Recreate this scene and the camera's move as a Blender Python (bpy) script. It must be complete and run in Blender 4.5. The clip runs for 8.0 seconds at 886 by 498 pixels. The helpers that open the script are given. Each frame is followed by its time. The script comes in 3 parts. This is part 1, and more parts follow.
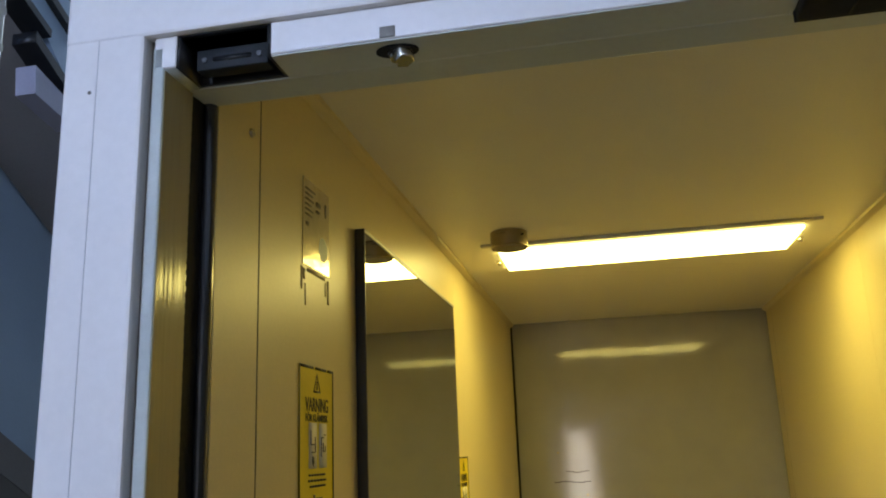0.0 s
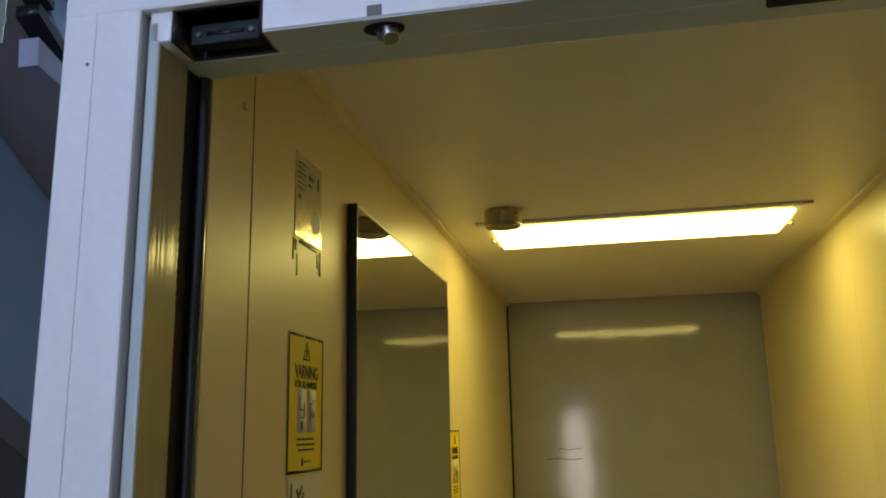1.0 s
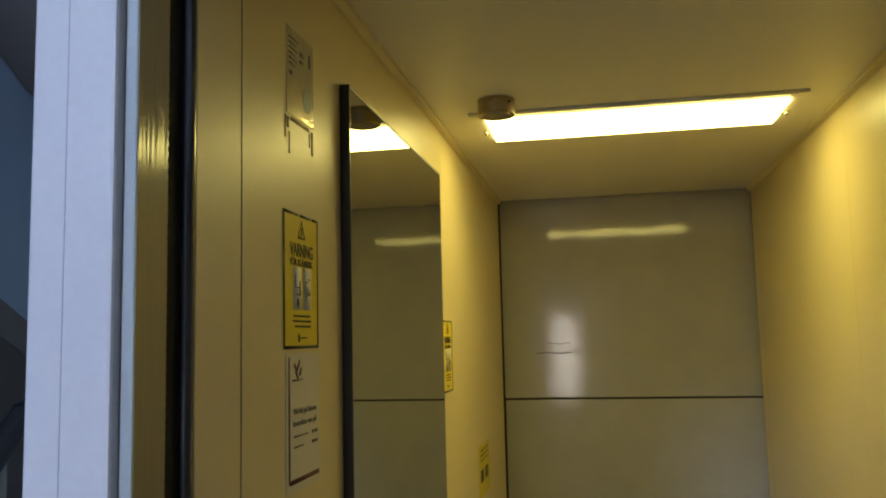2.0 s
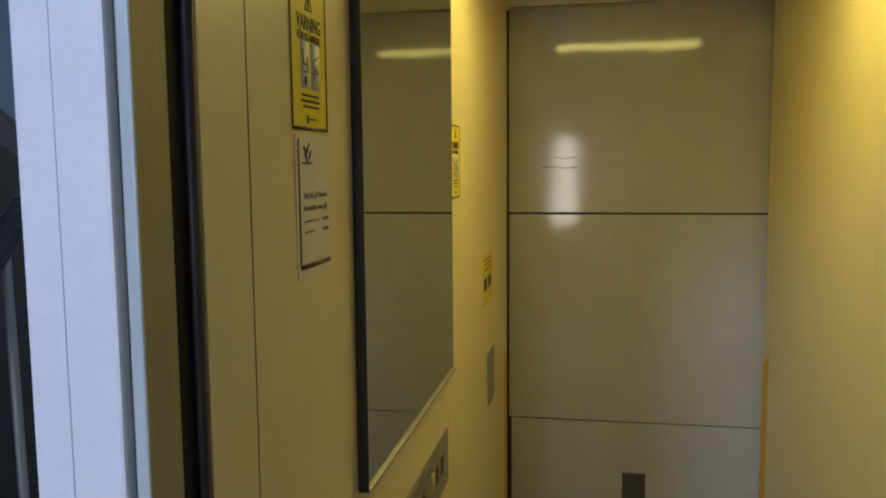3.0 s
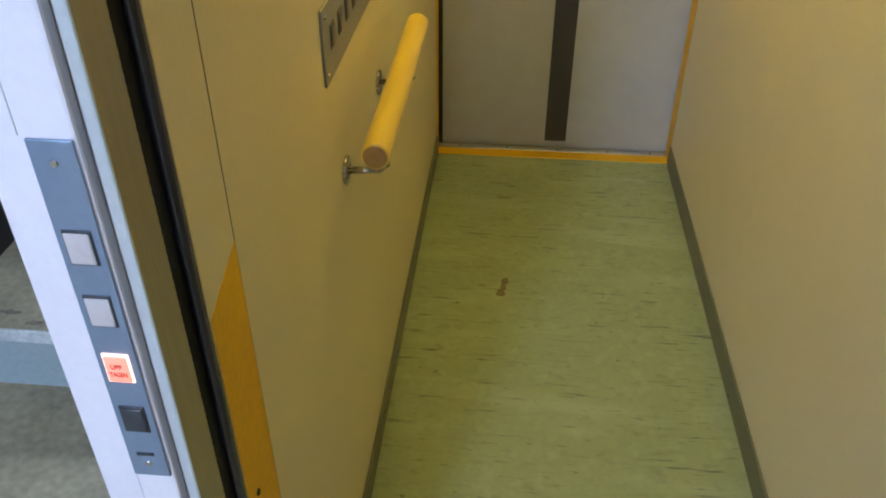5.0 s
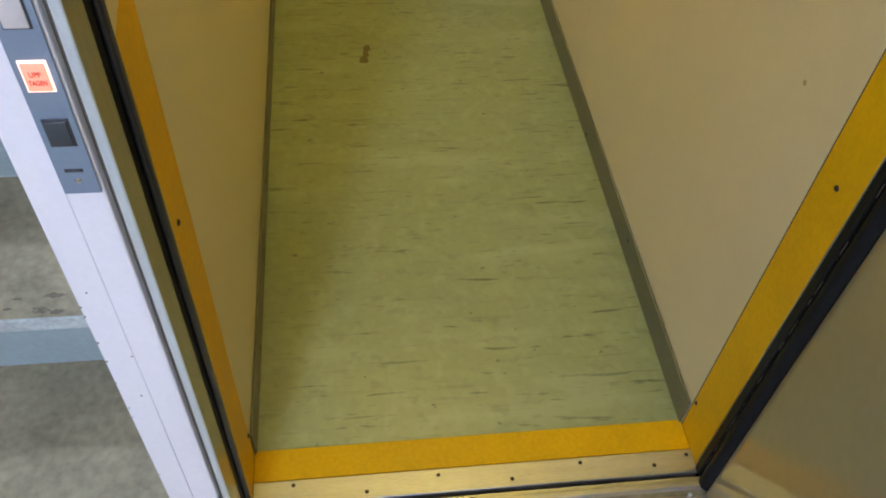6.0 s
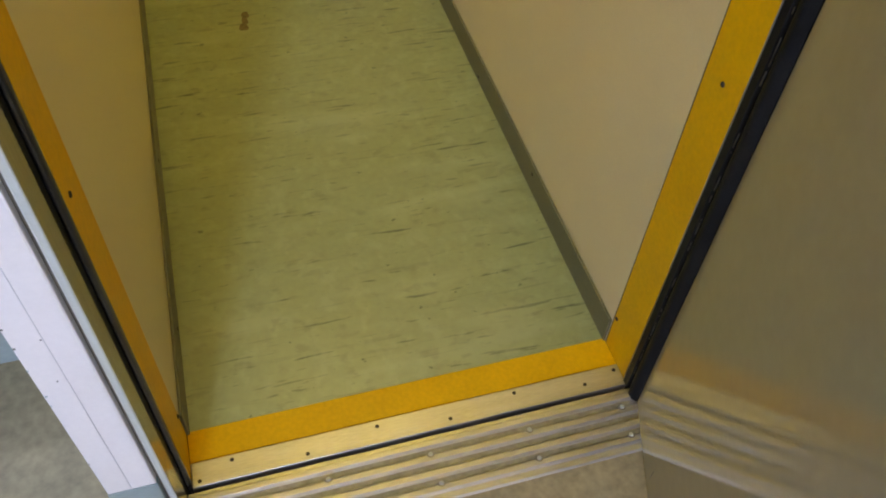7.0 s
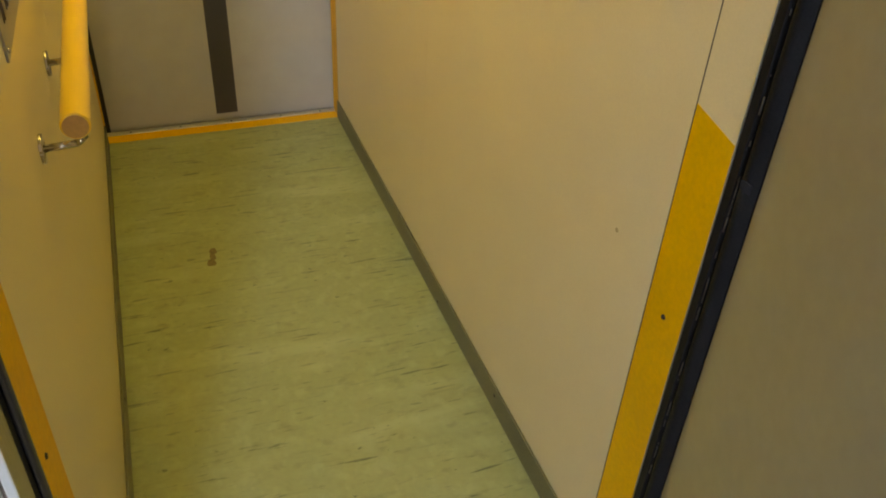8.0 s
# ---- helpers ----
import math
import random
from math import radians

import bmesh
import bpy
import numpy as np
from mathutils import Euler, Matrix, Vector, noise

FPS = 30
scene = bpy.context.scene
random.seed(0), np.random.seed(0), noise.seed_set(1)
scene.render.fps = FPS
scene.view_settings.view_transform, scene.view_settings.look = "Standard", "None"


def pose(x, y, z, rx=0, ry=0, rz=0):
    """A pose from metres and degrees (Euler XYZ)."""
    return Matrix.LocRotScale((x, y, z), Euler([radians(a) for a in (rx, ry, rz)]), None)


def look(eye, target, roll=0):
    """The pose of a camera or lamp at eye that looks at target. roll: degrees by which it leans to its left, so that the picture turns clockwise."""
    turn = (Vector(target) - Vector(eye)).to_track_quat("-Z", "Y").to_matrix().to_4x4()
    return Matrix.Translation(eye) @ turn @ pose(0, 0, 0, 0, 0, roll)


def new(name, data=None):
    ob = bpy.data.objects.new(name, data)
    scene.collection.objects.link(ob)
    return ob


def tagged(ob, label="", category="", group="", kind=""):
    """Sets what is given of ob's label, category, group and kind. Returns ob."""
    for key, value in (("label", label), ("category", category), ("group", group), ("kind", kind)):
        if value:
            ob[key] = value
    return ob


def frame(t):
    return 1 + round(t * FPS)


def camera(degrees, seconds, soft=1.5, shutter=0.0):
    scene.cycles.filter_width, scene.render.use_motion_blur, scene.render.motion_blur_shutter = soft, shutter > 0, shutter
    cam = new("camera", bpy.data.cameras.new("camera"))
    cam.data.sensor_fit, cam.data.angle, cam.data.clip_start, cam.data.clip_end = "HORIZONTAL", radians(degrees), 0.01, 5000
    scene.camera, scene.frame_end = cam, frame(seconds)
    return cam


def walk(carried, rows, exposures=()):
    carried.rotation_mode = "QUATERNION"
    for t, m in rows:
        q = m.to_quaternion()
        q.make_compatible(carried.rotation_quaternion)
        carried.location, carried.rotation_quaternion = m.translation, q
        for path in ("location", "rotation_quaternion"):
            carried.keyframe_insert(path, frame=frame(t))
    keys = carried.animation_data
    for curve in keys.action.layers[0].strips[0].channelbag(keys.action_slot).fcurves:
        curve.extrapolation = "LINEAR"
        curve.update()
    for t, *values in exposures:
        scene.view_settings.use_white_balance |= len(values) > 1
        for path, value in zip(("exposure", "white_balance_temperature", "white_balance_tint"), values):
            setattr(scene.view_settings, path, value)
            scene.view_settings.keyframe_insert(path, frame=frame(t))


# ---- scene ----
cam = camera(56.5, 8.0, soft=1.9)
PATH = [
    (0, (-0.116, -0.715, 1.693), (-0.486, 1.191, 2.171), -2.2),
    (0.5, (-0.101, -0.729, 1.689), (-0.495, 1.168, 2.183), -2.4),
    (1, (-0.095, -0.735, 1.68), (-0.476, 1.18, 2.112), -1.1),
    (1.2, (-0.09, -0.738, 1.674), (-0.464, 1.189, 2.061), -1.4),
    (2.5, (-0.119, -0.706, 1.63), (-0.488, 1.259, 1.671), -1.0),
    (3, (-0.134, -0.68, 1.605), (-0.503, 1.275, 1.396), -0.5),
    (3.5, (-0.148, -0.65, 1.567), (-0.476, 1.267, 1.101), -0.2),
    (4, (-0.165, -0.609, 1.513), (-0.486, 1.214, 0.757), -0.8),
    (4.5, (-0.169, -0.597, 1.476), (-0.399, 1.132, 0.497), -0.2),
    (4.7, (-0.166, -0.605, 1.464), (-0.38, 1.077, 0.403), -0.1),
    (5.8, (-0.225, -0.721, 1.421), (-0.057, 0.659, -0.018), 3.1),
    (6, (-0.232, -0.737, 1.409), (-0.014, 0.555, -0.102), 4.4),
    (6.5, (-0.239, -0.761, 1.372), (0.045, 0.402, -0.23), 4.1),
    (7, (-0.239, -0.766, 1.376), (0.183, 0.431, -0.17), 4.3),
    (7.5, (-0.245, -0.781, 1.427), (0.297, 0.598, 0.083), 3.7),
    (8, (-0.249, -0.777, 1.453), (0.348, 0.72, 0.269), 3.5),
]
walk(cam, [(t, look(eye, target, roll)) for t, eye, target, roll in PATH],
     [(0, 0.13, 7120, 10), (0.5, 0.02, 7120, 10), (1, -0.10, 7000, 10), (2.5, 0.01, 6680, 11), (3, 0.25, 6700, 10), (3.5, 0.59, 6820, 10), (4, 0.83, 6720, 11), (4.5, 0.93, 6600, 11),
      (6, 1.00, 7750, 14), (6.5, 0.99, 7900, 15), (7, 0.99, 8250, 16), (7.5, 1.04, 8750, 16), (8, 1.09, 9150, 15)])
DAY, LAMPLIGHT = 34.0, 12.5

# ---- light ----
world = bpy.data.worlds.new("world")
scene.world = world
world.use_nodes = True
wn = world.node_tree
sky = wn.nodes.new("ShaderNodeTexSky")
sky.sky_type, sky.sun_disc = "NISHITA", False
sky.sun_elevation, sky.sun_rotation = radians(32), radians(200)
wn.links.new(sky.outputs["Color"], wn.nodes["Background"].inputs["Color"])
wn.nodes["Background"].inputs["Strength"].default_value = 0.12


def area_lamp(name, m, sx, sy, power, colour):
    data = bpy.data.lights.new(name, "AREA")
    data.shape, data.size, data.size_y, data.energy, data.color = "RECTANGLE", sx, sy, power, colour
    ob = new(name, data)
    ob.matrix_world = m
    return ob


# daylight in the openings of the two landing windows
area_lamp("window_daylight", look((-0.57, -6.03, 1.36), (-0.57, 0, 1.36)), 0.30, 1.06, DAY * 0.46, (1.0, 0.95, 0.95))
area_lamp("stair_daylight", look((-1.95, -6.03, 3.75), (-0.3, 0, 1.0)), 0.80, 1.04, DAY * 5.5, (0.45, 0.61, 1.0))
# added fill lamp, out of view, that brightens the blue stair wall
area_lamp("stair_fill_light", look((-1.15, 2.96, 3.3), (-1.5, 0.5, 1.6)), 0.6, 0.8, DAY * 2.6, (0.55, 0.72, 1.0))


# ---- materials ----
def mat(name, colour, rough=0.5, metal=0.0, vary=0.08, scale=6.0, grain=180.0, bump=0.03, stretch=(1, 1, 1), spec=0.5, coat=0.0):
    """A surface with broad and fine variation of colour, gloss and relief, in metres."""
    m = bpy.data.materials.new(name)
    m.use_nodes = True
    nt = m.node_tree
    b = nt.nodes["Principled BSDF"]
    geo = nt.nodes.new("ShaderNodeNewGeometry")
    mp = nt.nodes.new("ShaderNodeMapping")
    mp.inputs["Scale"].default_value = stretch
    nt.links.new(geo.outputs["Position"], mp.inputs["Vector"])
    n1, n2 = nt.nodes.new("ShaderNodeTexNoise"), nt.nodes.new("ShaderNodeTexNoise")
    n1.inputs["Scale"].default_value, n1.inputs["Detail"].default_value = scale, 5
    n2.inputs["Scale"].default_value, n2.inputs["Detail"].default_value = grain, 3
    for n in (n1, n2):
        nt.links.new(mp.outputs["Vector"], n.inputs["Vector"])
    add = nt.nodes.new("ShaderNodeMath")
    add.operation = "ADD"
    nt.links.new(n1.outputs["Fac"], add.inputs[0])
    nt.links.new(n2.outputs["Fac"], add.inputs[1])
    mr = nt.nodes.new("ShaderNodeMapRange")
    mr.inputs["From Min"].default_value, mr.inputs["From Max"].default_value = 0.6, 1.4
    mr.inputs["To Min"].default_value, mr.inputs["To Max"].default_value = 1 - vary, 1 + vary
    nt.links.new(add.outputs[0], mr.inputs["Value"])
    mul = nt.nodes.new("ShaderNodeVectorMath")
    mul.operation = "SCALE"
    mul.inputs[0].default_value = colour
    nt.links.new(mr.outputs["Result"], mul.inputs["Scale"])
    nt.links.new(mul.outputs["Vector"], b.inputs["Base Color"])
    rr = nt.nodes.new("ShaderNodeMapRange")
    rr.inputs["To Min"].default_value, rr.inputs["To Max"].default_value = max(0.02, rough * 0.85), min(1, rough * 1.15)
    nt.links.new(n1.outputs["Fac"], rr.inputs["Value"])
    nt.links.new(rr.outputs["Result"], b.inputs["Roughness"])
    b.inputs["Metallic"].default_value = metal
    b.inputs["Specular IOR Level"].default_value = spec
    b.inputs["Coat Weight"].default_value = coat
    b.inputs["Coat Roughness"].default_value = 0.12
    if bump:
        bp = nt.nodes.new("ShaderNodeBump")
        bp.inputs["Strength"].default_value, bp.inputs["Distance"].default_value = bump, 0.002
        nt.links.new(n2.outputs["Fac"], bp.inputs["Height"])
        nt.links.new(bp.outputs["Normal"], b.inputs["Normal"])
    return m


def streaked(name, base, dark, light, rough):
    """Sheet flooring with short streaks that run across the cab."""
    m = mat(name, base, rough, vary=0.10, scale=3.5, grain=60, bump=0.02)
    nt = m.node_tree
    b = nt.nodes["Principled BSDF"]
    src = b.inputs["Base Color"].links[0].from_socket
    geo = nt.nodes.new("ShaderNodeNewGeometry")
    for scale, sc, lo, hi, colour, amount in (((8, 85, 1), 1.0, 0.635, 0.72, dark, 0.72), ((5, 60, 1), 1.3, 0.60, 0.74, dark, 0.22), ((2.5, 12, 1), 1.0, 0.48, 0.72, light, 0.6), ((18, 120, 1), 1.0, 0.65, 0.74, dark, 0.5), ((30, 26, 1), 1.0, 0.50, 0.70, light, 0.35), ((22, 34, 1), 1.1, 0.55, 0.75, dark, 0.22), ((45, 55, 1), 1.0, 0.70, 0.75, dark, 0.6)):
        mp = nt.nodes.new("ShaderNodeMapping")
        mp.inputs["Scale"].default_value = scale
        mp.inputs["Rotation"].default_value = (0, 0, radians(2))
        mp.inputs["Location"].default_value = (sc * 3.7, lo * 9, hi)
        nt.links.new(geo.outputs["Position"], mp.inputs["Vector"])
        n = nt.nodes.new("ShaderNodeTexNoise")
        n.inputs["Scale"].default_value, n.inputs["Detail"].default_value, n.inputs["Distortion"].default_value = sc, 3.0, 0.25
        nt.links.new(mp.outputs["Vector"], n.inputs["Vector"])
        r = nt.nodes.new("ShaderNodeMapRange")
        r.interpolation_type = "SMOOTHSTEP"
        r.inputs["From Min"].default_value, r.inputs["From Max"].default_value = lo, hi
        r.inputs["To Max"].default_value = amount
        nt.links.new(n.outputs["Fac"], r.inputs["Value"])
        mix = nt.nodes.new("ShaderNodeMix")
        mix.data_type = "RGBA"
        nt.links.new(r.outputs["Result"], mix.inputs["Factor"])
        nt.links.new(src, mix.inputs[6])
        mix.inputs[7].default_value = (*colour, 1)
        src = mix.outputs[2]
    nt.links.new(src, b.inputs["Base Color"])
    return m


def glow(name, colour, strength):
    m = bpy.data.materials.new(name)
    m.use_nodes = True
    b = m.node_tree.nodes["Principled BSDF"]
    b.inputs["Base Color"].default_value = (*colour, 1)
    b.inputs["Emission Color"].default_value = (*colour, 1)
    b.inputs["Emission Strength"].default_value = strength
    return m


CREAM = mat("cream_laminate", (0.70, 0.585, 0.325), 0.37, vary=0.05, scale=4, grain=350, bump=0.05)
CREAM_TOP = mat("cream_ceiling_paint", (0.80, 0.75, 0.65), 0.42, vary=0.04, scale=3, grain=300, bump=0.05)
GREY_WALL = mat("grey_lacquered_board", (0.345, 0.33, 0.285), 0.07, spec=0.38, vary=0.06, scale=2.2, grain=14, bump=0.16)
JOINT = mat("dark_joint_and_gap_shade", (0.03, 0.026, 0.02), 0.8, vary=0.2)
YELLOW = mat("yellow_marking_tape", (0.72, 0.39, 0.008), 0.52, spec=0.3, vary=0.12, scale=9, grain=120, bump=0.06)
FLOOR = streaked("green_sheet_flooring", (0.275, 0.305, 0.135), (0.055, 0.075, 0.035), (0.36, 0.39, 0.20), 0.34)
SKIRT = mat("olive_skirting", (0.145, 0.138, 0.075), 0.45, vary=0.15, scale=14)
ALU = mat("brushed_aluminium", (0.52, 0.505, 0.47), 0.46, 0.9, vary=0.18, scale=5, grain=60, bump=0.05, stretch=(1, 12, 1))
GROOVE = mat("dull_dark_aluminium", (0.33, 0.32, 0.29), 0.55, 0.6, vary=0.3, scale=20, grain=90)
ALU_DULL = mat("matt_anodised_plate", (0.36, 0.345, 0.31), 0.42, 0.7, vary=0.06, scale=8)
CHROME = mat("chrome", (0.75, 0.73, 0.68), 0.12, 1.0, vary=0.04)
STEEL = mat("satin_steel", (0.50, 0.46, 0.38), 0.27, 1.0, vary=0.08, stretch=(1, 1, 14))
RUBBER = mat("black_rubber", (0.012, 0.012, 0.012), 0.48, spec=0.12, vary=0.35, scale=30, grain=400, bump=0.12)
BEAD = mat("glossy_rubber_bead", (0.018, 0.019, 0.024), 0.22, spec=0.7, vary=0.2, scale=20, grain=300, bump=0.04, coat=0.3)
BLACK = mat("black_plastic", (0.014, 0.015, 0.017), 0.32, vary=0.15)
DARKGREY = mat("dark_grey_plastic", (0.016, 0.02, 0.023), 0.6, spec=0.2, vary=0.15)
MATTBLACK = mat("matt_black_plastic", (0.02, 0.021, 0.024), 0.75, spec=0.1, vary=0.2, scale=40)
WHITE = mat("white_frame_enamel", (0.83, 0.80, 0.79), 0.38, vary=0.035, scale=7, grain=140, bump=0.06)
HAIR = mat("aged_paint_joint", (0.63, 0.62, 0.62), 0.5, vary=0.1)
EDGE = mat("pale_grey_enamel", (0.50, 0.54, 0.51), 0.30, vary=0.06, scale=10)
BEIGE = mat("beige_gloss_enamel", (0.38, 0.34, 0.235), 0.085, vary=0.05, scale=3, grain=45, bump=0.02)
# the door's beige enamel, made darker and browner for the grazing light on the reveal
REVEAL = mat("shaded_beige_brushed_enamel", (0.30, 0.25, 0.14), 0.15, vary=0.06, scale=4, grain=30, bump=0.22, stretch=(8, 8, 0.4))
TEAL = mat("pale_teal_floor_paint", (0.27, 0.345, 0.335), 0.5, vary=0.12, scale=9, grain=90, bump=0.1)
TERRAZZO = mat("worn_grey_green_concrete", (0.32, 0.265, 0.16), 0.55, vary=0.36, scale=9, grain=70, bump=0.12)
NOSING = mat("chipped_pale_step_edge", (0.46, 0.50, 0.46), 0.55, vary=0.3, scale=25, grain=160, bump=0.2)
TREADSTAIN = mat("dull_brown_tread_dirt", (0.19, 0.155, 0.105), 0.7, vary=0.5, scale=70)
DADO = mat("dark_brown_wall_paint", (0.085, 0.075, 0.068), 0.5, vary=0.1, scale=5)
BLUE = mat("pale_blue_wall_paint", (0.33, 0.43, 0.55), 0.6, vary=0.05, scale=4)
STEPEND = mat("pale_lavender_paint", (0.30, 0.30, 0.39), 0.55, vary=0.06, scale=8)
SOFFIT = mat("grey_brown_soffit_paint", (0.17, 0.155, 0.15), 0.6, vary=0.1, scale=5)
PLASTER = mat("white_plaster", (0.74, 0.73, 0.70), 0.7, vary=0.05, scale=5)
SIGN = mat("sign_yellow_film", (0.76, 0.60, 0.02), 0.35, vary=0.05, scale=20)
INK = mat("sign_black_ink", (0.02, 0.017, 0.012), 0.5, vary=0.1)
PAPER = mat("white_paper", (0.66, 0.62, 0.54), 0.5, vary=0.04, scale=15)
MAROON = mat("maroon_ink", (0.10, 0.022, 0.018), 0.5, vary=0.1)
GREYINK = mat("grey_ink", (0.16, 0.145, 0.12), 0.5, vary=0.1)
FOIL = mat("worn_silver_film", (0.62, 0.58, 0.47), 0.16, 0.8, vary=0.15, scale=25, grain=90, bump=0.25)
FLECK = mat("pale_dust_fleck", (0.075, 0.068, 0.055), 0.8, vary=0.3, scale=90)
DIRT = mat("grey_brown_dirt", (0.085, 0.07, 0.045), 0.8, vary=0.3, scale=90)
GLUE = mat("old_glue_residue", (0.44, 0.35, 0.19), 0.25, vary=0.3, scale=60)
BLUEINK = mat("blue_seal_ink", (0.13, 0.19, 0.28), 0.4, vary=0.2)
MIRROR = mat("mirror_silvering", (0.62, 0.64, 0.58), 0.012, 1.0, vary=0.01, bump=0)
WOODRAIL = mat("yellow_lacquered_wood", (0.80, 0.52, 0.06), 0.30, vary=0.045, scale=2, grain=14, bump=0.01, stretch=(14, 1, 14), coat=0.3)
WOODEND = mat("lacquered_end_grain", (0.42, 0.24, 0.06), 0.4, vary=0.15, scale=60)
CALLPLATE = mat("blue_grey_anodised_plate", (0.26, 0.34, 0.42), 0.36, 0.45, vary=0.05, scale=18)
BUTTON = mat("worn_cream_button", (0.60, 0.55, 0.50), 0.45, vary=0.06, scale=60)
DARKBTN = mat("dark_indicator", (0.05, 0.055, 0.058), 0.3, vary=0.1)
BTNFRAME = mat("brown_button_frame", (0.11, 0.095, 0.07), 0.4, vary=0.1)
BTNCAP = mat("brown_button_cap", (0.165, 0.14, 0.10), 0.35, vary=0.1)
STAIN = mat("brown_dried_stain", (0.15, 0.115, 0.045), 0.6, vary=0.4, scale=90)
LAMP = glow("glowing_lamp_diffuser", (1.0, 0.87, 0.27), LAMPLIGHT)
RED = glow("lit_red_button", (1.0, 0.24, 0.17), 0.62)
REDWHITE = glow("bright_button_rim", (1.0, 0.70, 0.60), 0.9)
GLASS = bpy.data.materials.new("window_glass")
GLASS.use_nodes = True
GLASS.node_tree.nodes["Principled BSDF"].inputs["Transmission Weight"].default_value = 1.0
GLASS.node_tree.nodes["Principled BSDF"].inputs["Roughness"].default_value = 0.0


# ---- mesh helpers ----
def box(bm, x0, x1, y0, y1, z0, z1, bevel=0.0, m=None):
    made = bmesh.ops.create_cube(bm, size=1.0)["verts"]
    t = Matrix.Translation(((x0 + x1) / 2, (y0 + y1) / 2, (z0 + z1) / 2)) @ Matrix.Diagonal((abs(x1 - x0), abs(y1 - y0), abs(z1 - z0), 1))
    bmesh.ops.transform(bm, matrix=(m or Matrix()) @ t, verts=made)
    if bevel:
        edges = list({e for v in made for e in v.link_edges})
        bmesh.ops.bevel(bm, geom=edges, offset=bevel, segments=2, affect="EDGES", profile=0.6)
    return bm


def rod(bm, a, b, r, seg=20, r2=None, bevel=0.0):
    a, b = Vector(a), Vector(b)
    m = Matrix.Translation((a + b) / 2) @ (b - a).to_track_quat("Z", "Y").to_matrix().to_4x4()
    made = bmesh.ops.create_cone(bm, cap_ends=True, segments=seg, radius1=r, radius2=r if r2 is None else r2, depth=(b - a).length, matrix=m)["verts"]
    if bevel:
        caps = [e for e in {e for v in made for e in v.link_edges} if any(len(f.verts) > 4 for f in e.link_faces)]
        bmesh.ops.bevel(bm, geom=caps, offset=bevel, segments=3, affect="EDGES", profile=0.6)
    return bm


def extruded(bm, outline, axis, lo, hi):
    """A prism: an outline of pairs in the plane across the axis, from lo to hi along it."""
    put = {"x": lambda u, v, w: (w, u, v), "y": lambda u, v, w: (u, w, v), "z": lambda u, v, w: (u, v, w)}[axis]
    a = [bm.verts.new(put(u, v, lo)) for u, v in outline]
    b = [bm.verts.new(put(u, v, hi)) for u, v in outline]
    n = len(outline)
    bm.faces.new(a), bm.faces.new(b)
    for i in range(n):
        bm.faces.new((a[i], a[(i + 1) % n], b[(i + 1) % n], b[i]))
    bmesh.ops.recalc_face_normals(bm, faces=bm.faces)
    return bm


def part(name, bm, material, parent=None, label=""):
    me = bpy.data.meshes.new(name)
    bm.to_mesh(me)
    bm.free()
    me.materials.append(material)
    for p in me.polygons:
        p.use_smooth = len(p.vertices) == 4 and p.area < 0.0015
    ob = new(name, me)
    ob.parent = parent
    return tagged(ob, label) if label else ob


def B(*a, **k):
    return box(bmesh.new(), *a, **k)


def R(*a, **k):
    return rod(bmesh.new(), *a, **k)


def thing(name, at, label, category, group="", kind=""):
    ob = new(name)
    ob.location = at
    ob.empty_display_size = 0.05
    return tagged(ob, label, category, group, kind)


def hold(parent, *obs):
    """Hang parts, built in world places, under a thing that stands elsewhere."""
    for o in obs:
        o.parent = parent
        o.matrix_parent_inverse = Matrix.Translation(parent.location).inverted()
    return obs[0]


def structure(name, bm, material, label, category):
    return tagged(part(name, bm, material), label, category, kind="structure")


def lettering(name, text, height, m, material, parent, width=None, label=""):
    """Letters of a given height, lying in the plane of m (x along, y up), as a thin mesh."""
    cu = bpy.data.curves.new(name, "FONT")
    cu.body, cu.size, cu.extrude, cu.offset = text, height / 0.72, 0.0002, height * 0.012
    tmp = bpy.data.objects.new(name, cu)
    scene.collection.objects.link(tmp)
    me = bpy.data.meshes.new_from_object(tmp.evaluated_get(bpy.context.evaluated_depsgraph_get()))
    bpy.data.objects.remove(tmp)
    xs = [v.co.x for v in me.vertices]
    squeeze = width / (max(xs) - min(xs)) if width else 1.0
    me.transform(m @ Matrix.Diagonal((squeeze, 1, 1, 1)) @ Matrix.Translation((-(max(xs) + min(xs)) / 2, 0, 0)))
    me.materials.append(material)
    ob = new(name, me)
    return hold(parent, ob)


def screw(name, at, r, normal, parent, material=STEEL):
    """A pan-head screw with a cross slot."""
    n = Vector(normal)
    bm = bmesh.new()
    rod(bm, Vector(at) - n * 0.001, Vector(at) + n * r * 0.45, r, 12, r * 0.7)
    return hold(parent, part(name, bm, material))


XL, XR, H, YF, YB = -0.43, 0.387, 2.10, -0.096, 2.03
SEAM = -0.008

# ---- cab: walls ----
def cab_wall(name, x, side, label):
    """One side wall of the cab: two sheets and a narrow strip at each end, with open joints between."""
    wall = structure(name, B(min(x + side * 0.003, x + side * 0.03), max(x + side * 0.003, x + side * 0.03), YF + 0.002, YB - 0.002, 0, H), JOINT, label, "wall")
    for y0, y1 in ((YF, SEAM - 0.0015), (SEAM + 0.0015, 1.0025), (1.0037, 1.9485), (1.9515, YB)):
        lo, hi = sorted((x, x + side * 0.004))
        bm = B(lo, hi, y0, y1, 0.0, H - 0.003)
        hold(wall, part("panel", bm, CREAM))
    for y in (SEAM, 1.95):
        lo, hi = sorted((x + side * 0.0004, x + side * 0.0035))
        hold(wall, part("joint_strip", B(lo, hi, y - 0.0015, y + 0.0015, 0.0, H - 0.004), JOINT, label="dark joint strip"))
    return wall


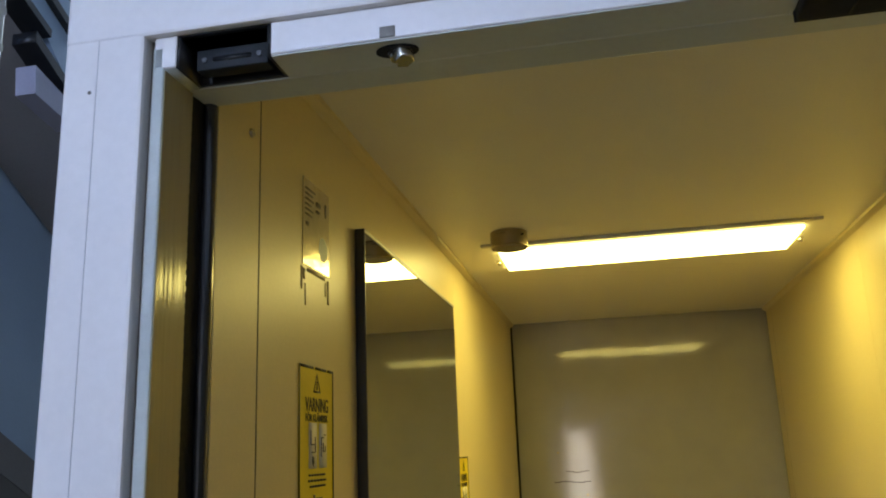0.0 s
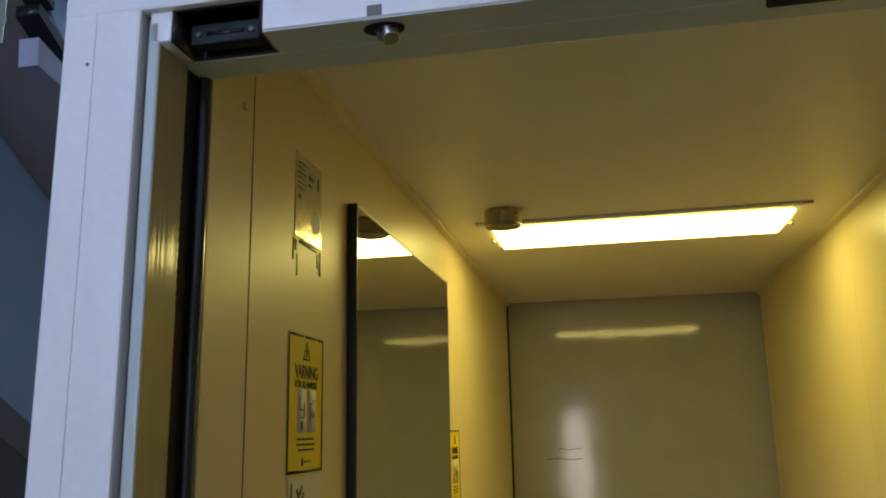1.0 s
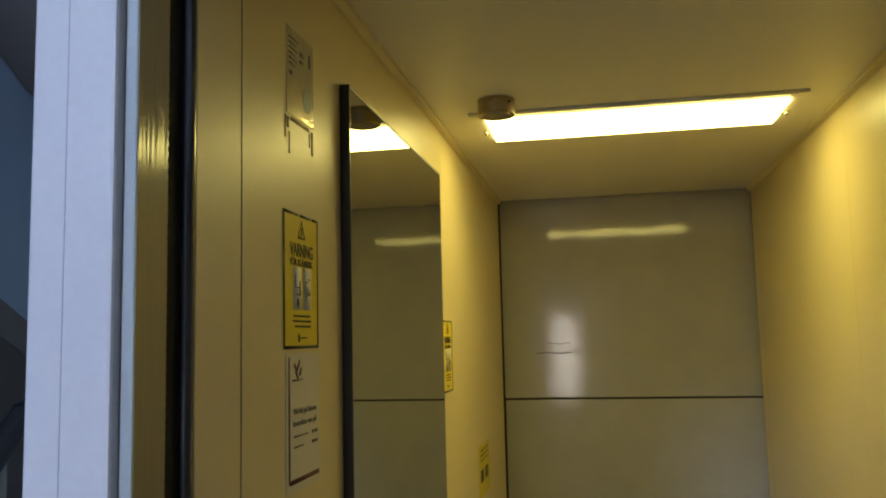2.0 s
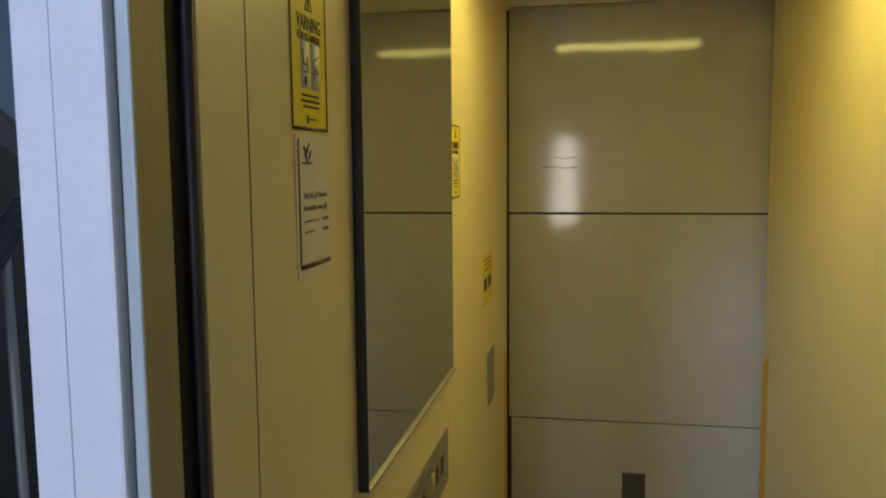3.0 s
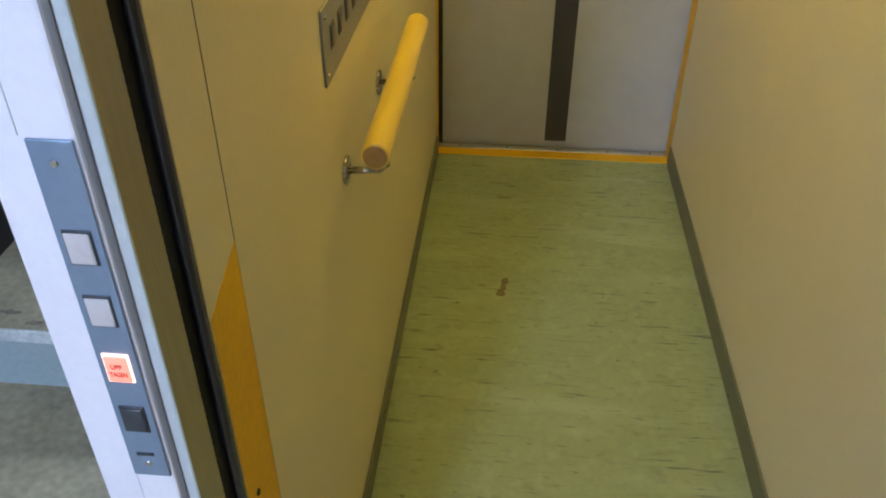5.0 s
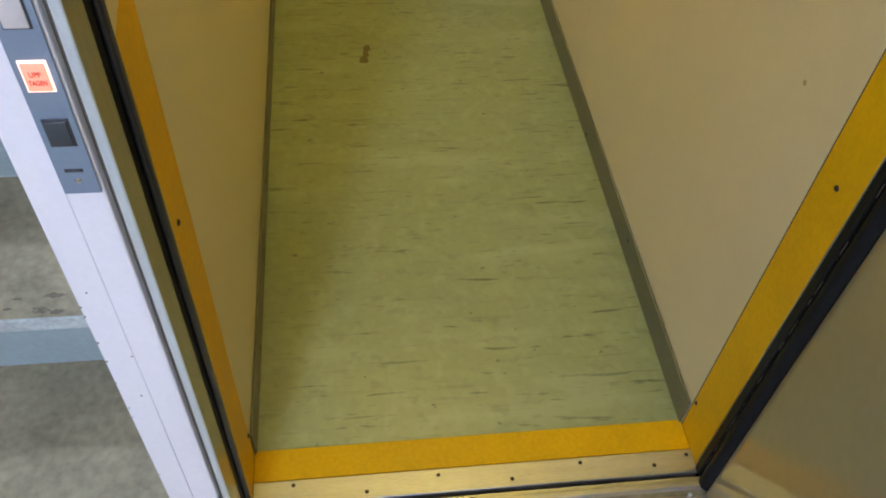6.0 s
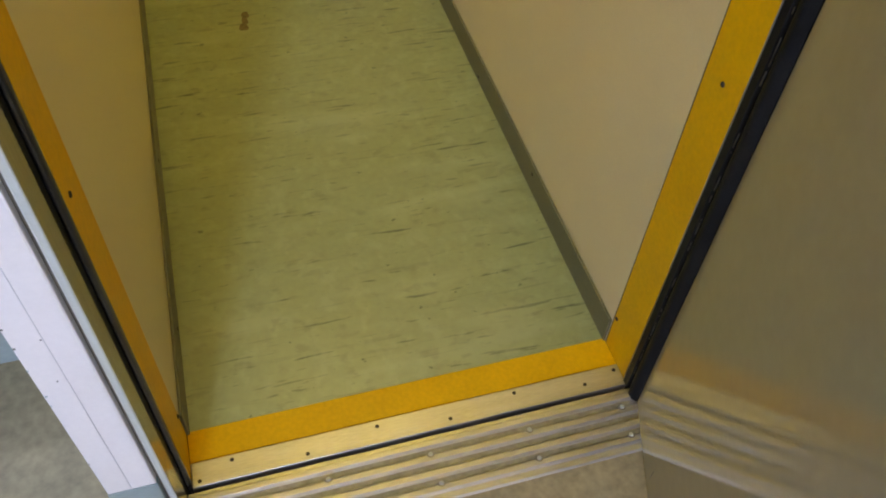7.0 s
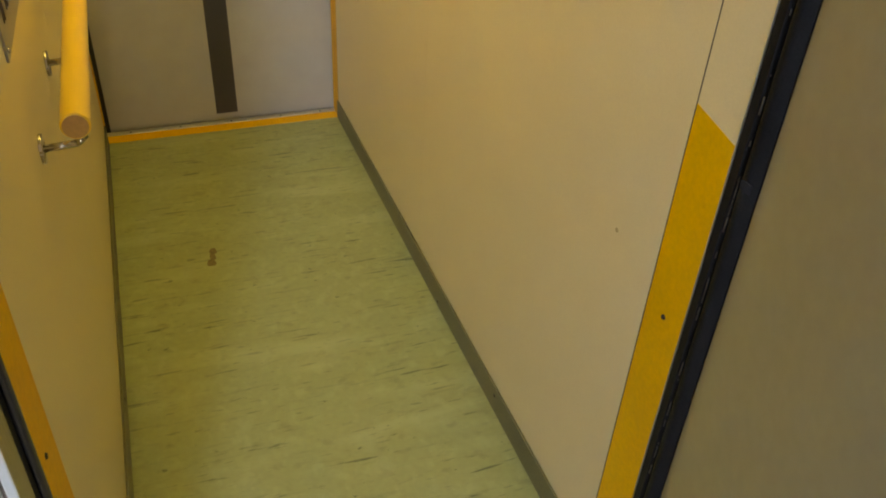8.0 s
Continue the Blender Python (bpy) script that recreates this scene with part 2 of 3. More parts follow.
wall_left = cab_wall("wall_left", XL, -1, "cream laminate cab wall of upright sheets with dark joints")
wall_right = cab_wall("wall_right", XR, 1, "cream laminate cab wall with yellow tape at the ends")


def edge_tape(x, side, y0, y1, z_in, z_out, wall):
    """Yellow tape on a wall's end strip, cut off at a slant."""
    lo, hi = sorted((x, x - side * 0.0006))
    bm = extruded(bmesh.new(), [(y0, 0.001), (y1, 0.001), (y1, z_in), (y0, z_out)], "x", lo, hi)
    return hold(wall, part("marking_tape", bm, YELLOW, label="yellow tape strip with a slanted top end"))


edge_tape(XL, -1, YF + 0.001, SEAM - 0.0016, 0.996, 0.968, wall_left)
edge_tape(XR, 1, YF + 0.001, SEAM - 0.002, 1.006, 0.990, wall_right)
edge_tape(XL, -1, 1.953, YB - 0.002, 0.965, 1.000, wall_left)
edge_tape(XR, 1, 1.953, YB - 0.002, 0.965, 1.000, wall_right)
for x, s, w in ((XL, 1, wall_left), (XR, -1, wall_right)):
    for y, z in ((-0.017, 0.092), (-0.053 if s < 0 else -0.070, 0.689 if s < 0 else 0.699), (-0.030, 1.994)):
        screw("screw", (x + s * 0.0006, y, z), 0.0048, (s, 0, 0), w, STEEL if z > 1 else JOINT)
hold(wall_right, part("worn_edge", B(XR - 0.0011, XR + 0.003, YF - 0.0006, YF + 0.0009, 0.35, 1.99), EDGE, label="worn pale metal edge beside the seal"))
hold(wall_right, part("dent", R((XR - 0.0008, 0.100, 0.738), (XR + 0.001, 0.100, 0.738), 0.004, 10), GLUE, label="small scuffed brown mark"))

for n, x, s in (("baseboard_left", XL, 1), ("baseboard_right", XR, -1)):
    lo, hi = sorted((x + s * 0.0005, x + s * 0.006))
    structure(n, B(lo, hi, SEAM + 0.002, 1.95, 0.0015, 0.072, bevel=0.0015), SKIRT, "low olive-brown plastic skirting strip along the cab floor", "skirting")

marks = thing("scuff_marks", (XR - 0.006, 0.8, 0.02), "small dark scuffs on the olive skirting", "scuff marks")
for x, y, z in ((XR - 0.0062, 0.815, 0.012), (XR - 0.0062, 0.42, 0.045), (XL + 0.0062, 0.21, 0.02), (XL + 0.0062, 0.66, 0.04)):
    hold(marks, part("scuff", B(x - 0.0006, x + 0.0006, y, y + 0.008, z, z + 0.006, bevel=0.0004), JOINT))

# ---- cab: ceiling and floor ----
structure("ceiling", B(XL - 0.03, XR + 0.03, YF, YB, H, H + 0.03), CREAM_TOP, "plain cream painted cab ceiling panel", "ceiling")
for n, x, s in (("trim_left", XL, 1), ("trim_right", XR, -1)):
    structure(n, extruded(bmesh.new(), [(x + s * 0.0005, H - 0.0005), (x + s * 0.012, H - 0.0005), (x + s * 0.0105, H - 0.006), (x + s * 0.0005, H - 0.012)], "y", YF, YB), CREAM, "thin cream bead between cab wall and ceiling", "trim")
floor = structure("floor", B(XL - 0.02, XR + 0.02, 0.0, 1.955, -0.03, 0.0), FLOOR, "green streaked sheet flooring in the lift cab", "floor")


def floor_edge(name, y0, y1, y2, y3):
    """The yellow strip and the metal edge plate at one end of the cab floor."""
    t = thing(name, (0, (y0 + y3) / 2, 0), "yellow strip and screwed metal plate edging the cab floor", "threshold", kind="structure")
    hold(t, part("yellow_strip", B(XL + 0.001, XR - 0.001, min(y0, y1), max(y0, y1), -0.03, 0.0012, bevel=0.0006), YELLOW))
    hold(t, part("edge_plate", B(XL + 0.001, XR - 0.001, min(y2, y3), max(y2, y3), -0.04, 0.0035, bevel=0.002), ALU))
    return t


front_edge = floor_edge("threshold_front", -0.0005, -0.0625, -0.0635, YF - 0.014)
rear_edge = floor_edge("threshold_rear", 1.956, 2.004, 2.005, YB)
for x, y in ((-0.358, -0.074), (-0.228, -0.097), (-0.097, -0.076), (0.037, -0.095), (0.169, -0.074), (0.307, -0.091), (0.374, -0.075), (-0.416, -0.100)):
    screw("screw", (x, y, 0.003), 0.0045, (0, 0, 1), front_edge, JOINT)
for x in (-0.35, -0.18, 0.0, 0.18, 0.33):
    screw("screw", (x, 2.014, 0.003), 0.004, (0, 0, 1), rear_edge, JOINT)

# dried spill on the cab floor
bm = bmesh.new()
for cx, cy, rx, ry in ((-0.174, 1.178, 0.012, 0.020), (-0.167, 1.208, 0.008, 0.024), (-0.163, 1.232, 0.010, 0.018)):
    ring = [bm.verts.new((cx + rx * math.cos(a) * (1 + 0.2 * math.sin(3 * a + cx * 90)), cy + ry * math.sin(a) * (1 + 0.2 * math.cos(2 * a)), 0.0009 + 0.0002 * (cy - 1.1))) for a in (i * math.tau / 18 for i in range(18))]
    bm.faces.new(ring)
tagged(part("floor_stain", bm, STAIN), "small brown dried spill on green flooring", "stain")

# ---- shaft wall seen through the rear of the cab ----
wall_back = structure("wall_back", B(-0.75, 0.75, 2.062, 2.16, -0.6, 2.7), JOINT, "grey lacquered shaft wall of stacked boards with dark joints", "wall")
for x0, z0, z1 in ((-0.417, -0.55, 0.739), (-0.4255, 0.742, 1.432), (-0.4265, 1.438, 2.3)):
    hold(wall_back, part("panel", B(x0, 0.62, 2.052, 2.075, z0, z1, bevel=0.0015), GREY_WALL))
hold(wall_back, part("dark_strip", B(-0.046, 0.030, 2.0505, 2.0525, 0.02, 0.566), mat("brown_black_film", (0.035, 0.028, 0.02), 0.3, vary=0.15), label="dark brown upright film strip low on the board"))
hold(wall_back, part("chip", R((-0.235, 2.0512, 0.728), (-0.235, 2.0525, 0.731), 0.006, 9), GLUE))

for x0, x1, z, m in ((-0.317, -0.203, 1.585, JOINT), (-0.279, -0.205, 1.616, DIRT)):
    bm = bmesh.new()
    for q in range(6):
        a, b = x0 + (x1 - x0) * q / 6, x0 + (x1 - x0) * (q + 1) / 6
        box(bm, a, b + 0.001, 2.0514, 2.0522, z + 0.002 * math.sin(q * 1.3 + x0 * 40) - 0.0010, z + 0.002 * math.sin(q * 1.3 + x0 * 40) + 0.0010)
    hold(wall_back, part("scratch", bm, m, label="thin dark scratch"))
for x, z in ((-0.215, 1.544), (-0.300, 1.677), (-0.220, 1.421)):
    hold(wall_back, part("chip", R((x, 2.0514, z), (x, 2.0525, z), 0.004, 9), GLUE))

# ---- cab: lamp and speaker on the ceiling ----
lamp = thing("ceiling_lamp", (-0.02, 1.05, H), "long flat glowing lamp diffuser set in the cab ceiling", "lamp")
hold(lamp, part("diffuser", B(-0.323, 0.284, 0.958, 1.146, H - 0.006, H - 0.001, bevel=0.002), LAMP, label="glowing warm white diffuser"))
hold(lamp, part("hinge_bar", B(-0.352, 0.288, 0.900, 0.913, H - 0.006, H, bevel=0.002), ALU))
hold(lamp, part("end_lug", B(0.288, 0.306, 0.901, 0.911, H - 0.005, H, bevel=0.001), ALU_DULL))
for x in (-0.336, 0.297):
    hold(lamp, part("clip", R((x, 1.062, H), (x, 1.062, H - 0.010), 0.006, 12, 0.004), CHROME))
speaker = thing("ceiling_spotlight", (-0.284, 0.822, H), "round satin steel puck fitting screwed to the cab ceiling", "spotlight")
PUCK = mat("brown_satin_steel", (0.36, 0.31, 0.23), 0.28, 1.0, vary=0.1, stretch=(1, 1, 14))
housing = hold(speaker, part("housing", R((-0.284, 0.822, H), (-0.284, 0.822, H - 0.032), 0.036, 40, bevel=0.002), PUCK))
hold(housing, part("lens", R((-0.284, 0.822, H - 0.0315), (-0.284, 0.822, H - 0.0335), 0.029, 32), PUCK))
hold(housing, part("screw", R((-0.258, 0.798, H - 0.012), (-0.254, 0.794, H - 0.012), 0.002, 8), BLACK))

# ---- cab: mirror ----
mirror = thing("wall_mirror", (XL, 0.61, 1.185), "tall frameless wall mirror with dark edge on cream wall", "mirror")
hold(mirror, part("glass", B(XL + 0.0045, XL + 0.012, 0.297, 0.928, 1.193, 1.978, bevel=0.0008), MIRROR, label="clear silvered mirror glass"))
hold(mirror, part("edge_strip", B(XL + 0.0005, XL + 0.014, 0.2925, 0.2965, 1.188, 1.983, bevel=0.001), BLACK, label="black edge strip"))
hold(mirror, part("edge_strip", B(XL + 0.0005, XL + 0.010, 0.9285, 0.934, 1.188, 1.983, bevel=0.001), ALU_DULL))
hold(mirror, part("bottom_channel", B(XL + 0.0005, XL + 0.016, 0.297, 0.928, 1.186, 1.1925, bevel=0.001), ALU))
hold(mirror, part("top_channel", B(XL + 0.0005, XL + 0.013, 0.297, 0.928, 1.9785, 1.984, bevel=0.001), ALU_DULL))

# ---- cab: signs on the left wall ----
def on_wall(y, z, lift=0.0008):
    """A frame on the left wall: x runs into the cab along the wall, y up, z out of the wall."""
    return Matrix(((0, 0, 1, XL + lift), (1, 0, 0, y), (0, 1, 0, z), (0, 0, 0, 1)))


def sheet(y0, y1, z0, z1, lift, thick=0.0005):
    return B(XL + lift, XL + lift + thick, y0, y1, z0, z1)


def triangle(cy, z0, size, width, lift):
    """An outlined warning triangle with rounded look."""
    bm = bmesh.new()
    outer = [(cy - size * 0.5, z0), (cy + size * 0.5, z0), (cy, z0 + size * 0.95)]
    mid = (cy, z0 + size * 0.34)
    inner = [(mid[0] + (u - mid[0]) * (1 - width), mid[1] + (v - mid[1]) * (1 - width)) for u, v in outer]
    for i in range(3):
        j = (i + 1) % 3
        a = [bm.verts.new((XL + lift, *p)) for p in (outer[i], outer[j], inner[j], inner[i])]
        b = [bm.verts.new((XL + lift + 0.0003, *p)) for p in (outer[i], outer[j], inner[j], inner[i])]
        bm.faces.new(b)
        for k in range(4):
            bm.faces.new((a[k], a[(k + 1) % 4], b[(k + 1) % 4], b[k]))
    bmesh.ops.recalc_face_normals(bm, faces=bm.faces)
    return bm


def warning_sign(y0, z0, w, h, label):
    """Yellow crush-warning sign: border, triangle, two lines of words, two pictures and fine print."""
    s = thing("warning_sign", (XL, y0 + w / 2, z0), label, "sign", group="warning signs on the cab wall")
    cy = y0 + w / 2
    hold(s, part("sheet", sheet(y0, y0 + w, z0, z0 + h, 0.0003), SIGN))
    t = 0.0028
    for a in ((y0, y0 + t, z0, z0 + h), (y0 + w - t, y0 + w, z0, z0 + h), (y0 + t, y0 + w - t, z0, z0 + t * 1.2), (y0 + t, y0 + w * 0.40, z0 + h - t, z0 + h), (y0 + w * 0.45, y0 + w * 0.78, z0 + h - t, z0 + h), (y0 + w * 0.82, y0 + w - t, z0 + h - t, z0 + h)):
        hold(s, part("border", sheet(*a, 0.0009), INK))
    hold(s, part("triangle", triangle(cy, z0 + h * 0.815, w * 0.21, 0.26, 0.0009), INK))
    hold(s, part("exclamation_mark", sheet(cy - 0.001, cy + 0.001, z0 + h * 0.835, z0 + h * 0.90, 0.0009), INK))
    lettering("lettering", "VARNING", h * 0.100, on_wall(cy, z0 + h * 0.680, 0.0012), INK, s, w * 0.66)
    lettering("lettering", "FÖR KLÄMRISK", h * 0.052, on_wall(cy, z0 + h * 0.610, 0.0012), INK, s, w * 0.64)
    for k, u in ((0, 0.27), (1, 0.56)):
        pic = hold(s, part("picture", sheet(y0 + w * u, y0 + w * (u + 0.22), z0 + h * 0.285, z0 + h * 0.60, 0.0009), PAPER, label="small white picture field"))
        a = y0 + w * u
        bars = ((0.035, 0.045, 0.45, 0.55), (0.045, 0.17, 0.445, 0.452), (0.160, 0.170, 0.40, 0.50), (0.06, 0.17, 0.392, 0.398), (0.085, 0.125, 0.315, 0.365), (0.098, 0.112, 0.300, 0.315)) if k == 0 else ((0.045, 0.055, 0.36, 0.50), (0.055, 0.13, 0.495, 0.502), (0.13, 0.18, 0.515, 0.521), (0.10, 0.115, 0.40, 0.46), (0.115, 0.165, 0.395, 0.402), (0.165, 0.172, 0.40, 0.44))
        for b0, b1, c0, c1 in bars:
            hold(pic, part("picture_mark", sheet(a + w * b0, a + w * b1, z0 + h * c0, z0 + h * c1, 0.0015), INK))
    for k, (u, v) in enumerate(((0.27, 0.75), (0.25, 0.78), (0.30, 0.76))):
        for q in range(6):
            c0 = y0 + w * (u + (v - u) * q / 6)
            hold(s, part("print_bar", sheet(c0, c0 + w * (v - u) / 6.9, z0 + h * (0.232 - 0.038 * k), z0 + h * (0.246 - 0.038 * k), 0.0009), INK))
    hold(s, part("logo", sheet(y0 + w * 0.40, y0 + w * 0.44, z0 + h * 0.05, z0 + h * 0.105, 0.0009), INK))
    hold(s, part("print_bar", sheet(y0 + w * 0.47, y0 + w * 0.66, z0 + h * 0.073, z0 + h * 0.082, 0.0009), INK))
    return s


warning_sign(0.094, 1.639, 0.107, 0.149, "yellow crush warning sign above a paper notice")
warning_sign(0.978, 1.530, 0.107, 0.152, "yellow crush warning sign beside the mirror")

worn = thing("warning_sign", (XL, 1.54, 1.22), "faded yellow warning sign with dark pictures near shaft", "sign")
hold(worn, part("sheet", sheet(1.442, 1.640, 1.222, 1.358, 0.0003), mat("faded_yellow_film", (0.64, 0.53, 0.03), 0.45, vary=0.2, scale=40)))
for y0, z0, z1 in ((1.466, 1.262, 1.294), (1.550, 1.262, 1.294)):
    hold(worn, part("picture", sheet(y0, y0 + 0.055, z0, z1, 0.0009), INK))
for z in (1.315, 1.328, 1.341):
    hold(worn, part("print_bar", sheet(1.47, 1.61, z, z + 0.005, 0.0009), mat("faded_print", (0.30, 0.24, 0.03), 0.5)))

notice = thing("paper_notice", (XL, 0.152, 1.49), "white paper notice with maroon edge lines below warning sign", "notice")
hold(notice, part("sheet", sheet(0.100, 0.203, 1.488, 1.634, 0.0003), PAPER))
hold(notice, part("edge_line", sheet(0.107, 0.1105, 1.498, 1.630, 0.0009), MAROON))
hold(notice, part("bottom_line", sheet(0.1105, 0.200, 1.4965, 1.5015, 0.0009), MAROON))
bm = bmesh.new()
for dy, dz, ang, ln in ((0.000, 0.0, 40, 0.012), (0.008, 0.003, -40, 0.013), (0.004, -0.008, 40, 0.014), (0.014, -0.004, -35, 0.010)):
    box(bm, 0, 0.0004, -0.0019, 0.0019, -ln / 2, ln / 2, m=Matrix.Translation((XL + 0.0009, 0.128 + dy, 1.618 + dz)) @ Matrix.Rotation(radians(ang), 4, "X"))
hold(notice, part("logo", bm, MAROON))
lettering("lettering", "Vid fel på hissen", 0.0064, on_wall(0.156, 1.5690, 0.0012), GREYINK, notice, 0.072)
lettering("lettering", "kontakta oss på", 0.0064, on_wall(0.156, 1.5565, 0.0012), GREYINK, notice, 0.072)
for y0, y1, z in ((0.122, 0.166, 1.5445), (0.122, 0.150, 1.5335), (0.118, 0.148, 1.6045)):
    hold(notice, part("print_bar", sheet(y0, y1, z, z + 0.0018, 0.0009), GREYINK))
for z in (1.5440, 1.5330):
    for q in range(2):
        hold(notice, part("number_bar", sheet(0.178 + q * 0.010, 0.186 + q * 0.010, z, z + 0.0034, 0.0009), GREYINK))

sticker = thing("inspection_sticker", (XL, 0.147, 1.895), "worn silvery inspection sticker with a torn lower edge", "sticker")
hold(sticker, part("film", sheet(0.105, 0.190, 1.897, 1.996, 0.0003), FOIL))
for k in range(6):
    z = 1.984 - 0.006 * k
    hold(sticker, part("print_bar", sheet(0.112, 0.112 + (0.030, 0.022, 0.026, 0.018, 0.024, 0.020)[k], z, z + 0.0016, 0.0009), GREYINK))
for y0, y1, z0, z1 in ((0.146, 0.160, 1.972, 1.977), (0.146, 0.156, 1.964, 1.967), (0.114, 0.122, 1.942, 1.946), (0.176, 0.179, 1.966, 1.982)):
    hold(sticker, part("print_bar", sheet(y0, y1, z0, z1, 0.0009), GREYINK))
bm = bmesh.new()
bmesh.ops.create_circle(bm, cap_ends=True, radius=0.0145, segments=28, matrix=on_wall(0.169, 1.925, 0.0010))
hold(sticker, part("seal", bm, BLUEINK, label="round blue-grey seal"))
residue = thing("glue_residue", (XL, 0.145, 1.84), "brown glue streaks remaining below a torn sticker", "residue")
for k, (y0, y1, z0, z1) in enumerate(((0.100, 0.104, 1.868, 1.893), (0.106, 0.112, 1.880, 1.892), (0.184, 0.190, 1.864, 1.892), (0.118, 0.176, 1.890, 1.8945), (0.176, 0.180, 1.872, 1.888), (0.112, 0.115, 1.852, 1.876))):
    hold(residue, part("streak", sheet(y0, y1, z0, z1, 0.0002, 0.0003), GLUE))

# ---- cab: control panel, card reader and handrail ----
panel = thing("control_panel", (XL, 0.652, 0.965), "long grey metal lift control panel with square buttons", "control panel")
hold(panel, part("plate", B(XL + 0.0002, XL + 0.004, 0.399, 0.905, 0.966, 1.074, bevel=0.001), ALU_DULL, label="matt grey anodised plate"))
for y in (0.452, 0.506, 0.560, 0.614, 0.668, 0.790, 0.838):
    frame_ = hold(panel, part("button", B(XL + 0.004, XL + 0.0055, y - 0.014, y + 0.014, 1.006, 1.040, bevel=0.0008), BTNFRAME, label="dark square push button"))
    hold(frame_, part("button_cap", B(XL + 0.0055, XL + 0.0075, y - 0.0105, y + 0.0105, 1.0095, 1.0365, bevel=0.0008), BTNCAP))
hold(panel, part("alarm_button", B(XL + 0.004, XL + 0.0065, 0.730, 0.752, 1.008, 1.040, bevel=0.0008), mat("yellow_button", (0.55, 0.46, 0.18), 0.4), label="pale yellow alarm button"))
for y0, y1 in ((0.56, 0.60), (0.605, 0.66), (0.665, 0.70), (0.705, 0.74)):
    hold(panel, part("print_bar", B(XL + 0.0041, XL + 0.0044, y0, y1, 1.052, 1.056), GREYINK))
for y in (0.412, 0.892):
    for z in (0.979, 1.061):
        screw("screw", (XL + 0.004, y, z), 0.0042, (1, 0, 0), panel)

reader = thing("wall_plate", (XL, 1.60, 0.93), "plain grey metal cover plate on the cab wall", "cover plate")
hold(reader, part("plate", B(XL + 0.0002, XL + 0.004, 1.530, 1.662, 0.930, 1.076, bevel=0.001), ALU_DULL))
for z in (0.942, 1.064):
    screw("screw", (XL + 0.004, 1.596, z), 0.0035, (1, 0, 0), reader)

rail = thing("handrail", (XL, 0.62, 0.80), "yellow lacquered wooden handrail on two steel brackets", "handrail")
RX, RZ = XL + 0.066, 0.865
grip = hold(rail, part("grip", R((RX, 0.392, RZ), (RX, 0.925, RZ), 0.0215, 32, bevel=0.004), WOODRAIL, label="round yellow lacquered wooden grip"))
hold(grip, part("end_face", R((RX, 0.3905, RZ), (RX, 0.393, RZ), 0.0182, 28), WOODEND, label="brown worn end grain"))
for y in (0.485, 0.818):
    arm = hold(rail, part("flange", R((XL, y, 0.786), (XL + 0.005, y, 0.786), 0.024, 28, bevel=0.001), STEEL, label="round steel wall flange"))
    bm = bmesh.new()
    rod(bm, (XL + 0.004, y, 0.786), (RX - 0.012, y, 0.790), 0.0062, 16)
    rod(bm, (RX - 0.014, y, 0.7885), (RX, y, 0.800), 0.0062, 16)
    rod(bm, (RX, y, 0.798), (RX, y, RZ - 0.018), 0.0062, 16)
    hold(arm, part("bracket", bm, STEEL))

# ---- lift doorway on the landing ----
FY = -0.183                       # face of the white frame
sill = thing("door_sill", (-0.03, -0.18, 0), "ribbed metal landing sill plate with countersunk screws", "threshold", kind="structure")
prof = [(-0.119, -0.03), (-0.119, 0.002)]
for k in range(4):
    y = -0.126 - 0.0285 * k
    prof += [(y, 0.002), (y - 0.004, 0.0085), (y - 0.013, 0.0085), (y - 0.017, 0.002)]
prof += [(-0.2395, 0.002), (-0.2430, -0.002), (-0.2430, -0.03)]
hold(sill, part("ribbed_plate", extruded(bmesh.new(), prof, "x", XL - 0.06, 0.43), ALU, label="worn ribbed aluminium plate"))
for k in range(3):
    y = -0.1435 - 0.0285 * k
    hold(sill, part("groove", B(XL - 0.058, 0.428, y - 0.0103, y - 0.0008, 0.0019, 0.0026), GROOVE, label="dull darker groove"))
for x, y in [(x, -0.1555) for x in (-0.383, -0.202, -0.018, 0.170, 0.355)] + [(x, -0.2125) for x in (-0.458, -0.381, -0.198, -0.014, 0.168, 0.348)]:
    hold(sill, part("screw_seat", R((x, y, 0.0022), (x, y, 0.0090), 0.0072, 16), GROOVE, label="dull darker countersunk seat"))
    screw("screw", (x, y, 0.0090), 0.0048, (0, 0, 1), sill, EDGE)
# near-black block in the gap: the shade of the shaft is in its colour
structure("shaft_gap_shade_block", B(XL, XR, -0.119, YF - 0.014, -0.4, -0.06), JOINT, "near-black block painting the shade in the gap between cab and landing sill", "gap")

frame_l = thing("door_frame", (-0.48, FY, 0), "white enamelled steel lift door frame", "door frame", kind="structure")
IN, OUT = -0.451, -0.520
hold(frame_l, part("face", B(OUT, IN, FY, FY + 0.02, 0.20, 3.0, bevel=0.003), WHITE, label="white enamelled face with hairline joint"))
hold(frame_l, part("base", B(OUT - 0.0008, IN + 0.0008, FY - 0.0008, FY + 0.02, -0.004, 0.1995, bevel=0.002), TEAL, label="pale teal painted foot"))
hold(frame_l, part("hairline_joint", B(-0.4862, -0.4852, FY - 0.0004, FY + 0.005, 0.20, 0.866), HAIR))
hold(frame_l, part("hairline_joint", B(-0.4908, -0.4901, FY - 0.0003, FY + 0.005, 1.198, 2.6), HAIR))
hold(frame_l, part("groove", B(IN, IN + 0.006, FY + 0.012, FY + 0.03, 0.0, 2.03), GREYINK))
hold(frame_l, part("stop_strip", B(IN + 0.005, XL - 0.006, FY + 0.005, FY + 0.04, 0.0, 2.010, bevel=0.002), EDGE, label="pale grey enamelled stop strip"))
